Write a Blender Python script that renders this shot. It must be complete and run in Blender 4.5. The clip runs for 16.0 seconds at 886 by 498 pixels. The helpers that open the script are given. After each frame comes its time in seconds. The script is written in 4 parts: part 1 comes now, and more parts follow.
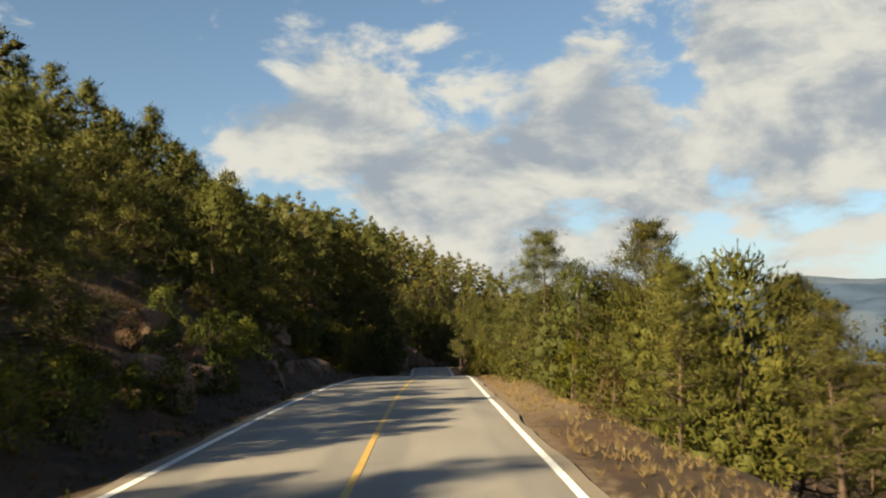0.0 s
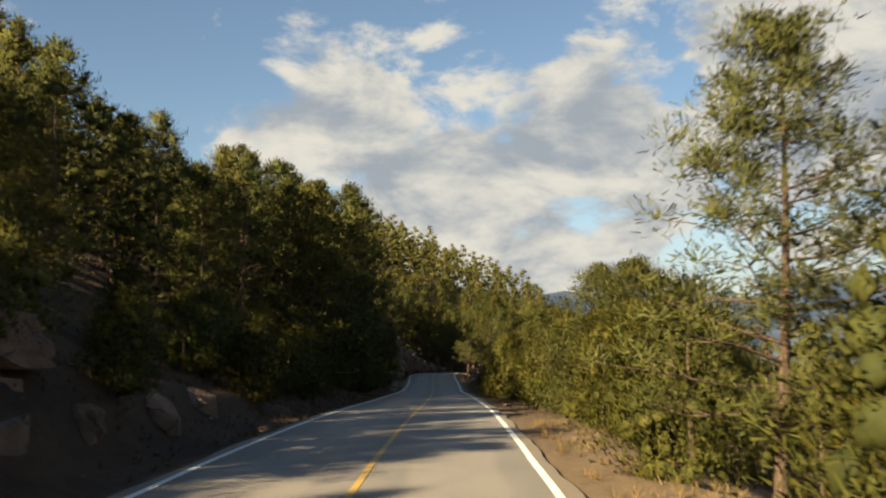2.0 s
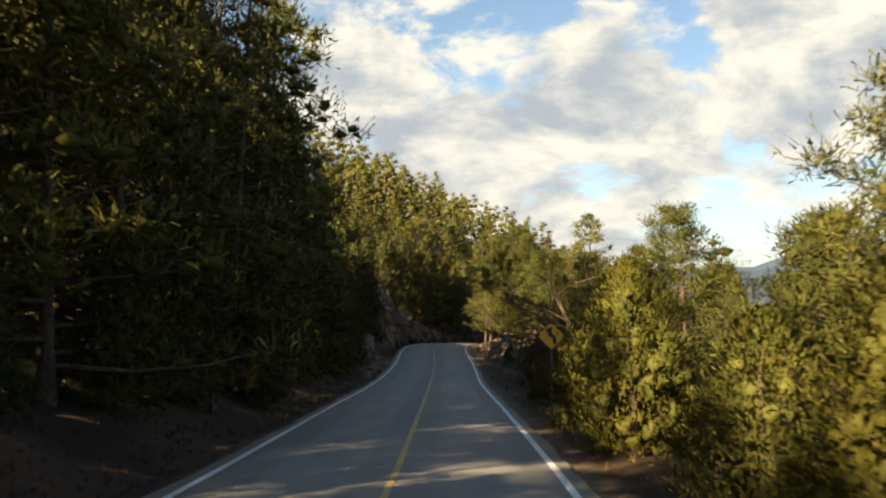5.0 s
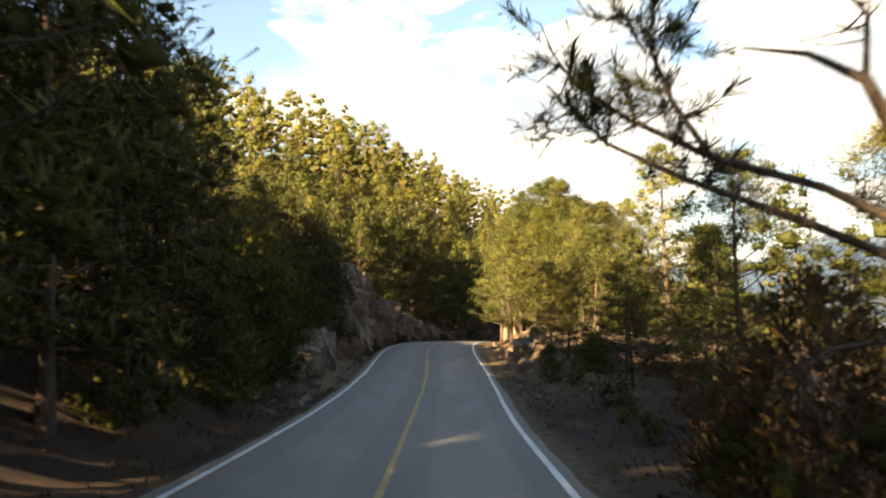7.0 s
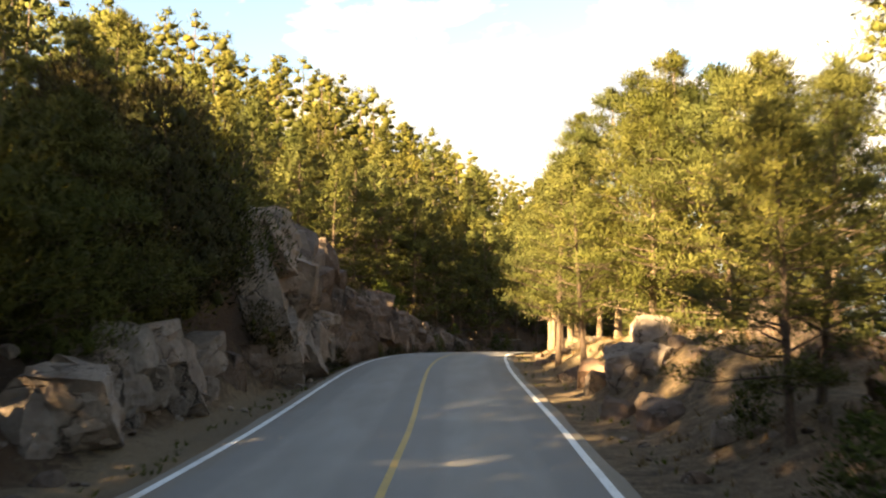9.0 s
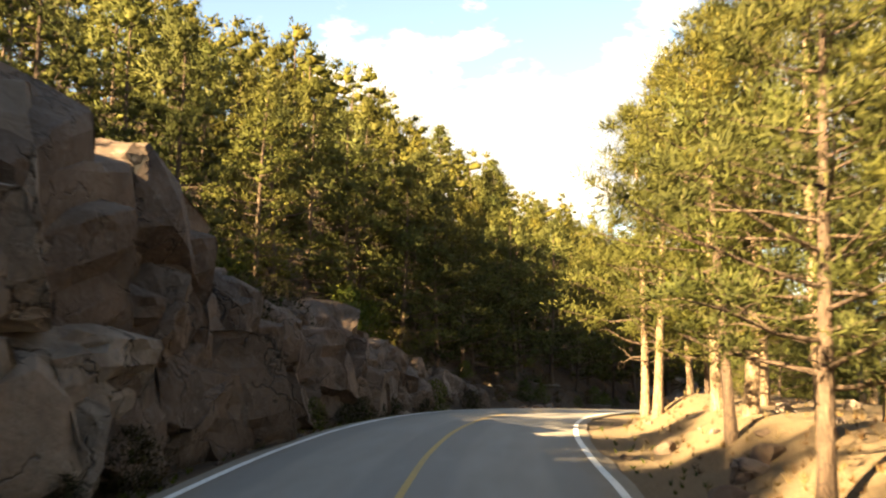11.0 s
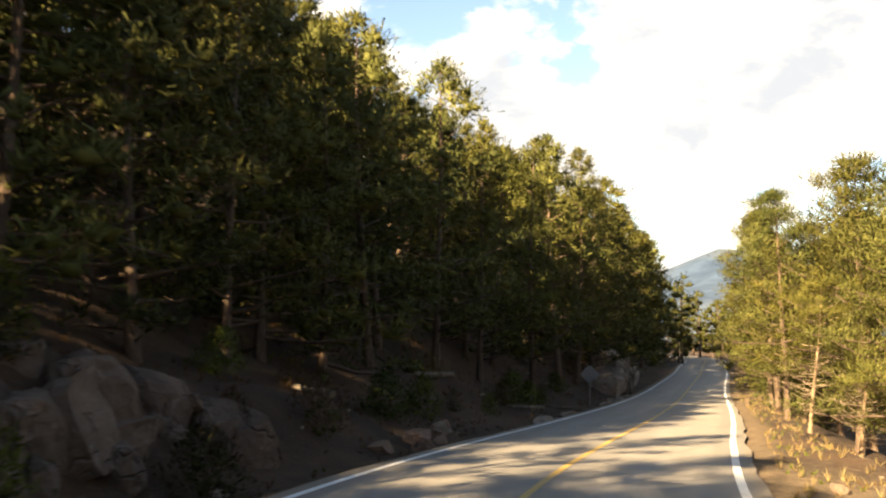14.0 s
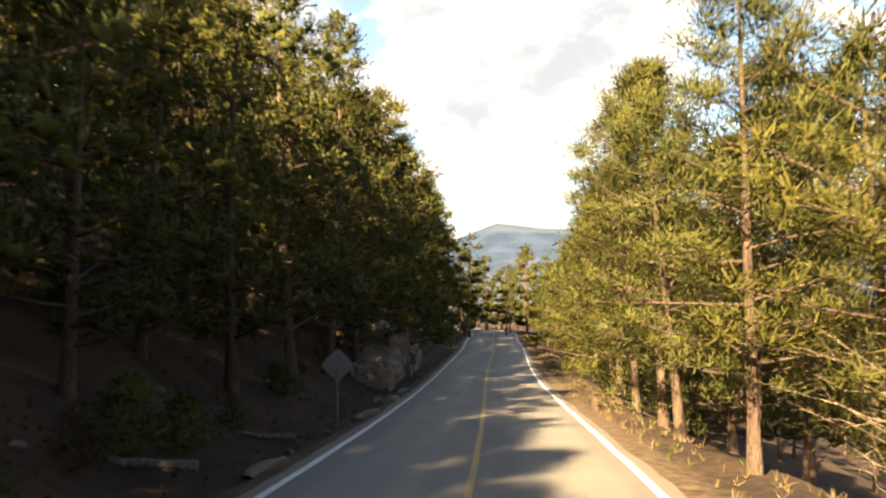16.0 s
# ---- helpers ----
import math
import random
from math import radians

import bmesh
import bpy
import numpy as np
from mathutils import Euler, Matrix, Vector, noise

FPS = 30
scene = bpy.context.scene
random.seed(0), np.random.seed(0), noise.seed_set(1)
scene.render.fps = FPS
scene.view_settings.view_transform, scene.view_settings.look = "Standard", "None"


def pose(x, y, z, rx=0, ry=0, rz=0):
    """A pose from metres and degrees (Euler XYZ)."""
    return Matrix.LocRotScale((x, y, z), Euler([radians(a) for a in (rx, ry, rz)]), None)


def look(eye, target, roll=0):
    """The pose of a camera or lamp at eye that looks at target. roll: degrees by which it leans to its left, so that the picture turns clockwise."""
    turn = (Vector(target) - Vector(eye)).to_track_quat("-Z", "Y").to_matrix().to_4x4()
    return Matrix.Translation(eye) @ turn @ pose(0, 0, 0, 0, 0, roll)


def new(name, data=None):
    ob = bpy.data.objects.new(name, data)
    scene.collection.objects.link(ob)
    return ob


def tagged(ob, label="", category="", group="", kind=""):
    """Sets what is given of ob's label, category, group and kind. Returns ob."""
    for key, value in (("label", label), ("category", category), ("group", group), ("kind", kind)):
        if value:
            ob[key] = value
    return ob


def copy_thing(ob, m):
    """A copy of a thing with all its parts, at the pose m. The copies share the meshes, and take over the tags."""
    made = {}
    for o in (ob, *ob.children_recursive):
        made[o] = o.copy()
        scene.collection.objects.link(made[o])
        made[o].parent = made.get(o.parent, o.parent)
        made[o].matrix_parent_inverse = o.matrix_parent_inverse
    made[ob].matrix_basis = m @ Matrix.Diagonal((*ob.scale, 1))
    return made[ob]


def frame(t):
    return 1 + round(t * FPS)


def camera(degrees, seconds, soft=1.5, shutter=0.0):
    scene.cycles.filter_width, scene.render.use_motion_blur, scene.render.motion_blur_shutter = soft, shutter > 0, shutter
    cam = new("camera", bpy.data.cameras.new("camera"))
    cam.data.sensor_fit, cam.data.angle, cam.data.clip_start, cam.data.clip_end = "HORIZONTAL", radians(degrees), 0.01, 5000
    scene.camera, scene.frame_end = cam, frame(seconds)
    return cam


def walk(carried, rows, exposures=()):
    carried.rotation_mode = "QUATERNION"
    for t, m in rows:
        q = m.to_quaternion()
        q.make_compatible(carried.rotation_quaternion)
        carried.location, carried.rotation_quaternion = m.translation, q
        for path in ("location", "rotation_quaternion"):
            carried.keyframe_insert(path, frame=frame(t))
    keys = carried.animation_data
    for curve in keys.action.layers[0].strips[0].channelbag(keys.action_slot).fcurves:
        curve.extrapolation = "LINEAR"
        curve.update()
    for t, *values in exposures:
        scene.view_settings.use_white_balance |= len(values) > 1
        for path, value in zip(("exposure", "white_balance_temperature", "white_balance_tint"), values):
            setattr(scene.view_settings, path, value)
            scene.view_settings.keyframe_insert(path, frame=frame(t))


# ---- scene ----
# The camera: driven along a mountain road, a little over two metres above it.
cam = camera(49.9, 16.0, soft=2.1, shutter=0.25)
PATH = [
    (0, -0.000, -0.000, 2.214, 96.524, 0.233, 0.030),
    (0.5, -0.046, 7.462, 2.462, 96.313, 0.392, 0.087),
    (1, -0.102, 14.914, 2.686, 96.312, 0.488, 0.087),
    (1.5, -0.117, 22.335, 2.893, 96.434, 1.049, 0.211),
    (2, -0.177, 29.679, 3.065, 96.461, 0.176, 0.171),
    (2.5, -0.222, 36.956, 3.178, 96.222, -0.993, 0.148),
    (3, -0.203, 44.172, 3.265, 95.962, -0.803, 0.564),
    (3.5, -0.170, 51.346, 3.301, 95.271, -1.254, 0.536),
    (4, -0.154, 58.498, 3.294, 94.729, -0.797, 0.738),
    (4.2, -0.146, 61.357, 3.285, 94.411, -0.604, 0.819),
    (6.3, -0.366, 91.324, 2.638, 94.261, -0.068, 0.420),
    (6.5, -0.335, 94.274, 2.573, 94.194, -0.083, 0.489),
    (7, -0.273, 101.677, 2.418, 94.257, 0.238, 0.706),
    (7.5, -0.233, 109.159, 2.246, 94.158, -0.068, 1.072),
    (8, -0.269, 116.638, 2.033, 94.131, 0.941, 1.339),
    (8.5, -0.346, 124.016, 1.827, 94.539, 1.355, 1.552),
    (9, -0.434, 131.215, 1.705, 94.948, 0.431, 1.734),
    (9.2, -0.456, 134.059, 1.665, 95.368, 0.204, 1.788),
    (11.3, -1.124, 161.950, 2.205, 96.922, -0.858, 2.246),
    (11.5, -1.160, 164.271, 2.242, 96.908, -0.807, 2.220),
    (12, -1.259, 169.985, 2.353, 96.318, -0.497, 1.933),
    (12.5, -1.242, 175.454, 2.423, 95.931, -0.805, 1.503),
    (13, -1.032, 180.821, 2.379, 95.697, -0.341, -0.882),
    (13.5, -0.431, 186.126, 2.291, 95.449, 0.474, -3.435),
    (14, 0.468, 191.364, 2.243, 95.020, -0.155, -6.081),
    (14.5, 1.696, 196.659, 2.249, 94.551, -0.877, -9.404),
    (15, 3.222, 201.962, 2.169, 94.439, -1.095, -12.627),
    (15.5, 4.981, 207.289, 2.036, 94.055, -0.562, -16.095),
    (16, 7.034, 212.531, 1.835, 93.398, 0.047, -19.078),
]
walk(cam, [(t, pose(x, y, z, rx, ry, rz)) for t, x, y, z, rx, ry, rz in PATH],
     exposures=[(0, 2.06, 6450, 5), (1.5, 2.06, 6500, 6), (2.4, 2.08, 6600, 7), (4.2, 2.33, 6700, 6), (6.3, 3.05, 7150, 8), (7.4, 3.55, 7500, 9), (9.2, 3.78, 8000, 10), (11.3, 3.66, 8000, 9), (12.2, 3.52, 7900, 9), (13.2, 3.34, 7400, 10), (16, 3.20, 7350, 12)])

# ---- light ----
SUN_EL, SUN_TO = radians(24.2), Vector((0.67, 0.742, 0))     # the way in which the sunlight travels over the ground
sun = new("sun", bpy.data.lights.new("sun", "SUN"))
sun.data.energy, sun.data.angle, sun.data.color = 5.0, radians(0.6), (1.0, 0.81, 0.52)
sun.matrix_world = look((0, 0, 80), Vector((0, 0, 80)) + SUN_TO * math.cos(SUN_EL) - Vector((0, 0, math.sin(SUN_EL))))

world = bpy.data.worlds.new("sky")
scene.world = world
world.use_nodes = True


class Graph:
    """Short hand for node trees."""

    def __init__(self, tree):
        self.tree = tree
        tree.nodes.clear()

    def add(self, kind, values=(), operation="", blend_type="", interpolation_type="", feature="", uv_map="", attribute_name=""):
        n = self.tree.nodes.new(kind)
        if operation:
            n.operation = operation
        if blend_type:
            n.data_type, n.blend_type = "RGBA", blend_type
        if interpolation_type:
            n.interpolation_type = interpolation_type
        if feature:
            n.feature = feature
        if uv_map:
            n.uv_map = uv_map
        if attribute_name:
            n.attribute_name = attribute_name
        for k, v in dict(values).items():
            s = n.inputs[k]
            if isinstance(v, bpy.types.NodeSocket):
                self.tree.links.new(v, s)
            else:
                s.default_value = (*v, 1) if s.type == "RGBA" and len(v) == 3 else v
        return n

    def math(self, op, a, b=0.0, c=0.0):
        return self.add("ShaderNodeMath", {0: a, 1: b, 2: c}, operation=op).outputs[0]

    def vec(self, op, a, b=(0, 0, 0)):
        return self.add("ShaderNodeVectorMath", {0: a, 1: b}, operation=op)

    def noise(self, vector, scale, detail=5.0, rough=0.55, distort=0.0, kind="Fac"):
        return self.add("ShaderNodeTexNoise", {"Vector": vector, "Scale": scale, "Detail": detail, "Roughness": rough, "Distortion": distort}).outputs[kind]

    def ramp(self, fac, *stops):
        n = self.add("ShaderNodeValToRGB", {"Fac": fac})
        e = n.color_ramp.elements
        while len(e) < len(stops):
            e.new(0.5)
        for k, (p, c) in enumerate(stops):
            e[k].position = p
            e[k].color = (*c, 1) if isinstance(c, tuple) else (c, c, c, 1)
        return n.outputs["Color"]

    def mix(self, fac, a, b, kind="MIX"):
        n = self.add("ShaderNodeMix", {}, blend_type=kind)
        for s, v in ((n.inputs[0], fac), (n.inputs[6], a), (n.inputs[7], b)):
            if isinstance(v, bpy.types.NodeSocket):
                self.tree.links.new(v, s)
            else:
                s.default_value = (*v, 1) if isinstance(v, tuple) and len(v) == 3 else v
        return n.outputs[2]

    def range(self, v, a, b, c=0.0, d=1.0, kind="SMOOTHSTEP"):
        return self.add("ShaderNodeMapRange", {0: v, 1: a, 2: b, 3: c, 4: d}, interpolation_type=kind).outputs[0]


def heading(az, el):
    """A direction: degrees to the right of north, degrees up."""
    a, e = radians(az), radians(el)
    return Vector((math.sin(a) * math.cos(e), math.cos(a) * math.cos(e), math.sin(e)))


g = Graph(world.node_tree)
air = g.add("ShaderNodeTexSky")
air.sky_type, air.sun_disc, air.sun_elevation, air.dust_density = "NISHITA", False, SUN_EL, 0.3
air.sun_rotation = math.atan2(-SUN_TO.x, -SUN_TO.y)
sky = air.outputs[0]
way = g.add("ShaderNodeTexCoord").outputs["Generated"]
way = g.vec("NORMALIZE", way).outputs[0]
part3 = g.add("ShaderNodeSeparateXYZ", {0: way})
puff = g.vec("MULTIPLY", way, (1.0, 1.0, 1.9)).outputs[0]
body = g.noise(puff, 7.5, 8, 0.58, 0.25)
cover = g.math("ADD", body, g.math("MULTIPLY", g.math("SUBTRACT", g.noise(puff, 24, 6, 0.62, 0.3), 0.5), 0.16))
# Open blue overhead and behind; the banks and gaps of this afternoon's sky ahead
cover = g.math("SUBTRACT", cover, g.range(part3.outputs[2], 0.36, 0.60, 0.0, 0.40))
cover = g.math("SUBTRACT", cover, g.range(part3.outputs[1], 0.60, 0.0, 0.0, 0.26))
for az, el, size, amount in ((-19, 19, 0.20, -0.30), (-5, 21.5, 0.10, -0.22), (5, 21.8, 0.10, -0.26), (9.5, 13, 0.08, 0.14), (0, 9.5, 0.10, 0.12), (14.0, 15.2, 0.03, -0.06), (13, 9.5, 0.08, 0.16), (11, 17, 0.05, 0.06), (-16, 11.5, 0.06, -0.2), (8, 17.5, 0.06, 0.10),
                             (-6, 15, 0.15, 0.20), (5, 13.5, 0.13, 0.18), (19, 12, 0.10, 0.2), (18, 19, 0.09, 0.22), (4, 6, 0.17, 0.18), (26, 15, 0.2, 0.18), (-14, 20.5, 0.05, 0.12)):
    far = g.vec("DISTANCE", way, tuple(heading(az, el))).outputs["Value"]
    cover = g.math("ADD", cover, g.range(far, size, 0.0, 0.0, amount))
thick = g.range(cover, 0.465, 0.60)
lit = g.noise(g.vec("ADD", puff, (0.022, 0.02, -0.045)).outputs[0], 7.5, 8, 0.58, 0.25)
shade = g.range(g.math("ADD", g.math("SUBTRACT", lit, body), g.math("MULTIPLY", g.math("SUBTRACT", cover, 0.55), 0.5)), -0.08, 0.20)
cloud = g.mix(shade, (17.8, 16.8, 15.0), (8.4, 9.2, 10.4))
low = g.range(part3.outputs[2], 0.17, 0.02, 0.0, 0.7)
blue = g.vec("SCALE", sky)
blue.inputs["Scale"].default_value = 2.8
hazy = g.mix(low, blue.outputs[0], (13.0, 12.6, 12.0))
bright = g.mix(thick, hazy, cloud)
back = g.add("ShaderNodeBackground", {"Color": bright, "Strength": 0.0105})
g.tree.links.new(back.outputs[0], g.add("ShaderNodeOutputWorld").inputs["Surface"])

# ---- materials ----


def material(name):
    m = bpy.data.materials.new(name)
    m.use_nodes = True
    return m, Graph(m.node_tree)


def finish(m, g, color, rough=0.8, bump=None, strength=0.3, dist=0.02, spec=0.3, metal=0.0, coat=0.0):
    b = g.add("ShaderNodeBsdfPrincipled", {"Base Color": color, "Roughness": rough, "Specular IOR Level": spec, "Metallic": metal})
    if bump is not None:
        g.tree.links.new(g.add("ShaderNodeBump", {"Height": bump, "Strength": strength, "Distance": dist}).outputs[0], b.inputs["Normal"])
    g.tree.links.new(b.outputs[0], g.add("ShaderNodeOutputMaterial").inputs["Surface"])
    return m


def foliage(name, dark, mid, light, through_light=0.22):
    m, g = material(name)
    isl = g.add("ShaderNodeNewGeometry").outputs["Random Per Island"]
    one = g.add("ShaderNodeObjectInfo").outputs["Random"]
    pos = g.add("ShaderNodeTexCoord").outputs["Object"]
    tone = g.math("ADD", g.math("MULTIPLY", isl, 0.45), g.range(g.noise(pos, 1.6, 3, 0.6), 0.30, 0.72, 0.0, 0.55, "LINEAR"))
    c = g.ramp(tone, (0.10, dark), (0.50, mid), (0.92, light))
    stand = g.noise(g.add("ShaderNodeNewGeometry").outputs["Position"], 0.17, 2, 0.5)
    c = g.mix(1.0, c, g.ramp(stand, (0.32, (0.76, 0.84, 0.78)), (0.52, (1.0, 1.0, 1.0)), (0.68, (1.25, 1.14, 0.95))), "MULTIPLY")
    hue = g.add("ShaderNodeHueSaturation", {"Hue": g.range(one, 0, 1, 0.485, 0.512, "LINEAR"), "Saturation": g.range(one, 0, 1, 1.05, 0.9, "LINEAR"),
                                            "Value": g.range(g.math("FRACT", g.math("MULTIPLY", one, 7.3)), 0, 1, 0.75, 1.2, "LINEAR"), "Color": c}).outputs[0]
    d = g.add("ShaderNodeBsdfPrincipled", {"Base Color": hue, "Roughness": 0.7, "Specular IOR Level": 0.08})
    t = g.add("ShaderNodeBsdfTranslucent", {"Color": hue})
    mix = g.add("ShaderNodeMixShader", {0: through_light, 1: d.outputs[0], 2: t.outputs[0]})
    g.tree.links.new(mix.outputs[0], g.add("ShaderNodeOutputMaterial").inputs["Surface"])
    return m


PINE = foliage("pine_needles", (0.028, 0.032, 0.008), (0.068, 0.068, 0.016), (0.112, 0.104, 0.031))
JUNIPER = foliage("juniper_leaf", (0.027, 0.028, 0.005), (0.052, 0.050, 0.008), (0.080, 0.071, 0.012))
FRESH = foliage("young_leaf", (0.031, 0.041, 0.006), (0.061, 0.073, 0.009), (0.100, 0.100, 0.017))
# Leaf colours darkened to carry the deep shade over the rocks
OAK = foliage("shaded_oak_leaf", (0.018, 0.016, 0.006), (0.036, 0.030, 0.011), (0.064, 0.050, 0.018))
RUSSET = foliage("dry_leaf", (0.038, 0.020, 0.009), (0.068, 0.037, 0.014), (0.102, 0.061, 0.025))
STRAW = foliage("dry_grass", (0.102, 0.068, 0.030), (0.178, 0.128, 0.056), (0.255, 0.196, 0.093), 0.2)


# Darker needle colour that paints the shade inside crowns and bushes
CORE_SHADE = foliage("crown_core_shade", (0.022, 0.024, 0.006), (0.046, 0.046, 0.010), (0.075, 0.070, 0.016), 0.05)


def bark(name, a, b):
    m, g = material(name)
    pos = g.add("ShaderNodeTexCoord").outputs["Object"]
    tall = g.vec("MULTIPLY", pos, (1, 1, 0.22)).outputs[0]
    plate = g.add("ShaderNodeTexVoronoi", {"Vector": tall, "Scale": 16.0, "Randomness": 1.0}, feature="DISTANCE_TO_EDGE").outputs["Distance"]
    n = g.noise(tall, 9, 6, 0.6)
    c = g.mix(g.range(n, 0.3, 0.7), a, b)
    c = g.mix(g.range(plate, 0.0, 0.12, 0.75, 0.0), c, (0.035, 0.025, 0.018))
    return finish(m, g, c, 0.9, g.math("ADD", g.math("MULTIPLY", plate, 2.0), n), 0.8, 0.03)


BARK = bark("pine_bark", (0.054, 0.033, 0.022), (0.115, 0.075, 0.050))
TAN = bark("pale_pine_bark", (0.13, 0.082, 0.048), (0.25, 0.17, 0.105))
OLD = bark("old_log", (0.10, 0.076, 0.055), (0.20, 0.16, 0.12))
DEAD = bark("dead_wood", (0.17, 0.118, 0.075), (0.30, 0.23, 0.16))


def stone(name, a, b, moss=0.0):
    m, g = material(name)
    pos = g.add("ShaderNodeNewGeometry").outputs["Position"]
    one = g.add("ShaderNodeObjectInfo").outputs["Random"]
    big, fine = g.noise(pos, 0.7, 6, 0.6), g.noise(pos, 7.0, 8, 0.65)
    grain = g.noise(pos, 40, 4, 0.6)
    crack = g.add("ShaderNodeTexVoronoi", {"Vector": g.vec("ADD", pos, g.vec("SCALE", g.noise(pos, 1.6, 3, kind="Color")).outputs[0]).outputs[0], "Scale": 0.9}, feature="DISTANCE_TO_EDGE").outputs["Distance"]
    crack = g.math("ADD", crack, g.range(g.noise(pos, 0.9, 4), 0.50, 0.62, 0.0, 0.2))
    c = g.mix(g.range(big, 0.35, 0.65), a, b)
    c = g.mix(g.range(fine, 0.45, 0.72, 0.0, 0.55), c, (0.12, 0.10, 0.085))
    c = g.mix(g.range(g.noise(pos, 2.7, 5, 0.7), 0.60, 0.70, 0.0, 0.35), c, (0.31, 0.255, 0.21))
    c = g.mix(g.range(crack, 0.0, 0.03, 0.85, 0.0), c, (0.022, 0.017, 0.014))
    c = g.mix(g.range(one, 0, 1, 0.0, 0.22, "LINEAR"), c, (0.33, 0.22, 0.15))
    h = g.math("ADD", g.math("ADD", fine, g.math("MULTIPLY", grain, 0.25)), g.range(crack, 0.0, 0.04, -0.6, 0.0))
    return finish(m, g, c, 0.9, h, 1.0, 0.10)


ROCK = stone("cut_rock", (0.046, 0.029, 0.021), (0.115, 0.077, 0.056))
PALE = stone("pale_rock", (0.13, 0.098, 0.076), (0.27, 0.212, 0.168))
RED = stone("reddish_rock", (0.115, 0.062, 0.038), (0.20, 0.118, 0.076))

m, g = material("asphalt")
pos = g.add("ShaderNodeNewGeometry").outputs["Position"]
uv = g.add("ShaderNodeUVMap", uv_map="road").outputs[0]           # metres across, metres along
across = g.math("ABSOLUTE", g.add("ShaderNodeSeparateXYZ", {0: uv}).outputs[0])
stretch = g.vec("MULTIPLY", uv, (1.0, 0.16, 1.0)).outputs[0]
grit, patch, smear = g.noise(pos, 130, 3, 0.7), g.noise(pos, 0.35, 5, 0.6), g.noise(stretch, 1.3, 5, 0.6)
c = g.mix(g.range(grit, 0.35, 0.68), (0.124, 0.110, 0.095), (0.285, 0.254, 0.218))
c = g.mix(g.range(patch, 0.42, 0.66, 0.0, 0.45), c, (0.22, 0.20, 0.175))
track = g.math("SUBTRACT", g.range(g.math("ABSOLUTE", g.math("SUBTRACT", across, 1.5)), 0.5, 0.95, 0.0, 1.0), g.range(smear, 0.3, 0.7, 0.0, 0.55))
c = g.mix(g.range(track, 0.0, 1.0, 0.0, 0.40), c, (0.095, 0.088, 0.082))
c = g.mix(g.range(g.math("ADD", across, g.math("MULTIPLY", smear, 0.5)), 3.05, 3.4, 0.0, 0.8), c, (0.17, 0.135, 0.095))
ASPHALT = finish(m, g, c, g.range(smear, 0.3, 0.7, 0.62, 0.8), grit, 0.5, 0.008, 0.4)


def paint(name, color, worn):
    m, g = material(name)
    pos = g.add("ShaderNodeNewGeometry").outputs["Position"]
    n = g.noise(pos, 14, 7, 0.7)
    c = g.mix(g.range(n, 0.52, 0.70, 0.0, 0.75), color, worn)
    c = g.mix(g.range(g.noise(pos, 0.8, 4), 0.45, 0.75, 0.0, 0.35), c, worn)
    return finish(m, g, c, 0.6, n, 0.2, 0.004, 0.4)


WHITE = paint("white_line", (0.72, 0.70, 0.66), (0.20, 0.19, 0.175))
YELLOW = paint("yellow_line", (0.40, 0.25, 0.050), (0.14, 0.112, 0.068))

m, g = material("earth")
pos = g.add("ShaderNodeNewGeometry").outputs["Position"]
sandy = g.add("ShaderNodeAttribute", attribute_name="sand").outputs["Fac"]
n1, n2, n3 = g.noise(pos, 0.28, 6, 0.6), g.noise(pos, 3.5, 7, 0.65), g.noise(pos, 28, 5, 0.7)
c = g.mix(g.range(n1, 0.38, 0.64), (0.026, 0.013, 0.006), (0.062, 0.032, 0.014))
c = g.mix(g.range(n2, 0.48, 0.70, 0.0, 0.6), c, (0.020, 0.012, 0.007))
gravel = g.mix(g.range(n3, 0.38, 0.66), (0.100, 0.066, 0.037), (0.215, 0.150, 0.084))
c = g.mix(g.range(g.math("ADD", sandy, g.math("MULTIPLY", g.math("SUBTRACT", n2, 0.5), 0.9)), 0.30, 0.70), c, gravel)
peb = g.add("ShaderNodeTexVoronoi", {"Vector": pos, "Scale": 9.0}).outputs["Distance"]
c = g.mix(g.range(peb, 0.10, 0.22, 0.30, 0.0), c, (0.26, 0.22, 0.17))
EARTH = finish(m, g, c, 0.95, g.math("ADD", g.math("ADD", n2, g.math("MULTIPLY", n3, 0.4)), g.range(peb, 0.1, 0.3, 0.5, 0.0)), 0.8, 0.07)

m, g = material("hazed_far_wood")
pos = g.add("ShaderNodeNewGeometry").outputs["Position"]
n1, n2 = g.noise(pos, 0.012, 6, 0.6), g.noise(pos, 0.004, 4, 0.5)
# blue in the base colours paints the haze of distance over the wood
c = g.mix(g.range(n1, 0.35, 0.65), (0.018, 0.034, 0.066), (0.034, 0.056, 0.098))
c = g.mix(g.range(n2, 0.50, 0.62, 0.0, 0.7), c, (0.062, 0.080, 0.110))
HAZED_WOOD = finish(m, g, c, 0.95, n1, 0.6, 12.0)


def plain(name, color, rough=0.5, metal=0.0, vary=0.12):
    m, g = material(name)
    pos = g.add("ShaderNodeTexCoord").outputs["Object"]
    n = g.noise(pos, 18, 5, 0.6)
    c = g.mix(g.range(n, 0.35, 0.7, 0.0, vary * 3), color, tuple(v * 0.55 for v in color))
    return finish(m, g, c, rough, n, 0.1, 0.002, 0.5, metal)


SIGN = plain("sign_yellow", (0.78, 0.36, 0.012), 0.4, 0.0, 0.08)
BLACK = plain("sign_black", (0.012, 0.012, 0.012), 0.5)
STEEL = plain("galvanised_steel", (0.14, 0.14, 0.14), 0.5, 0.4)

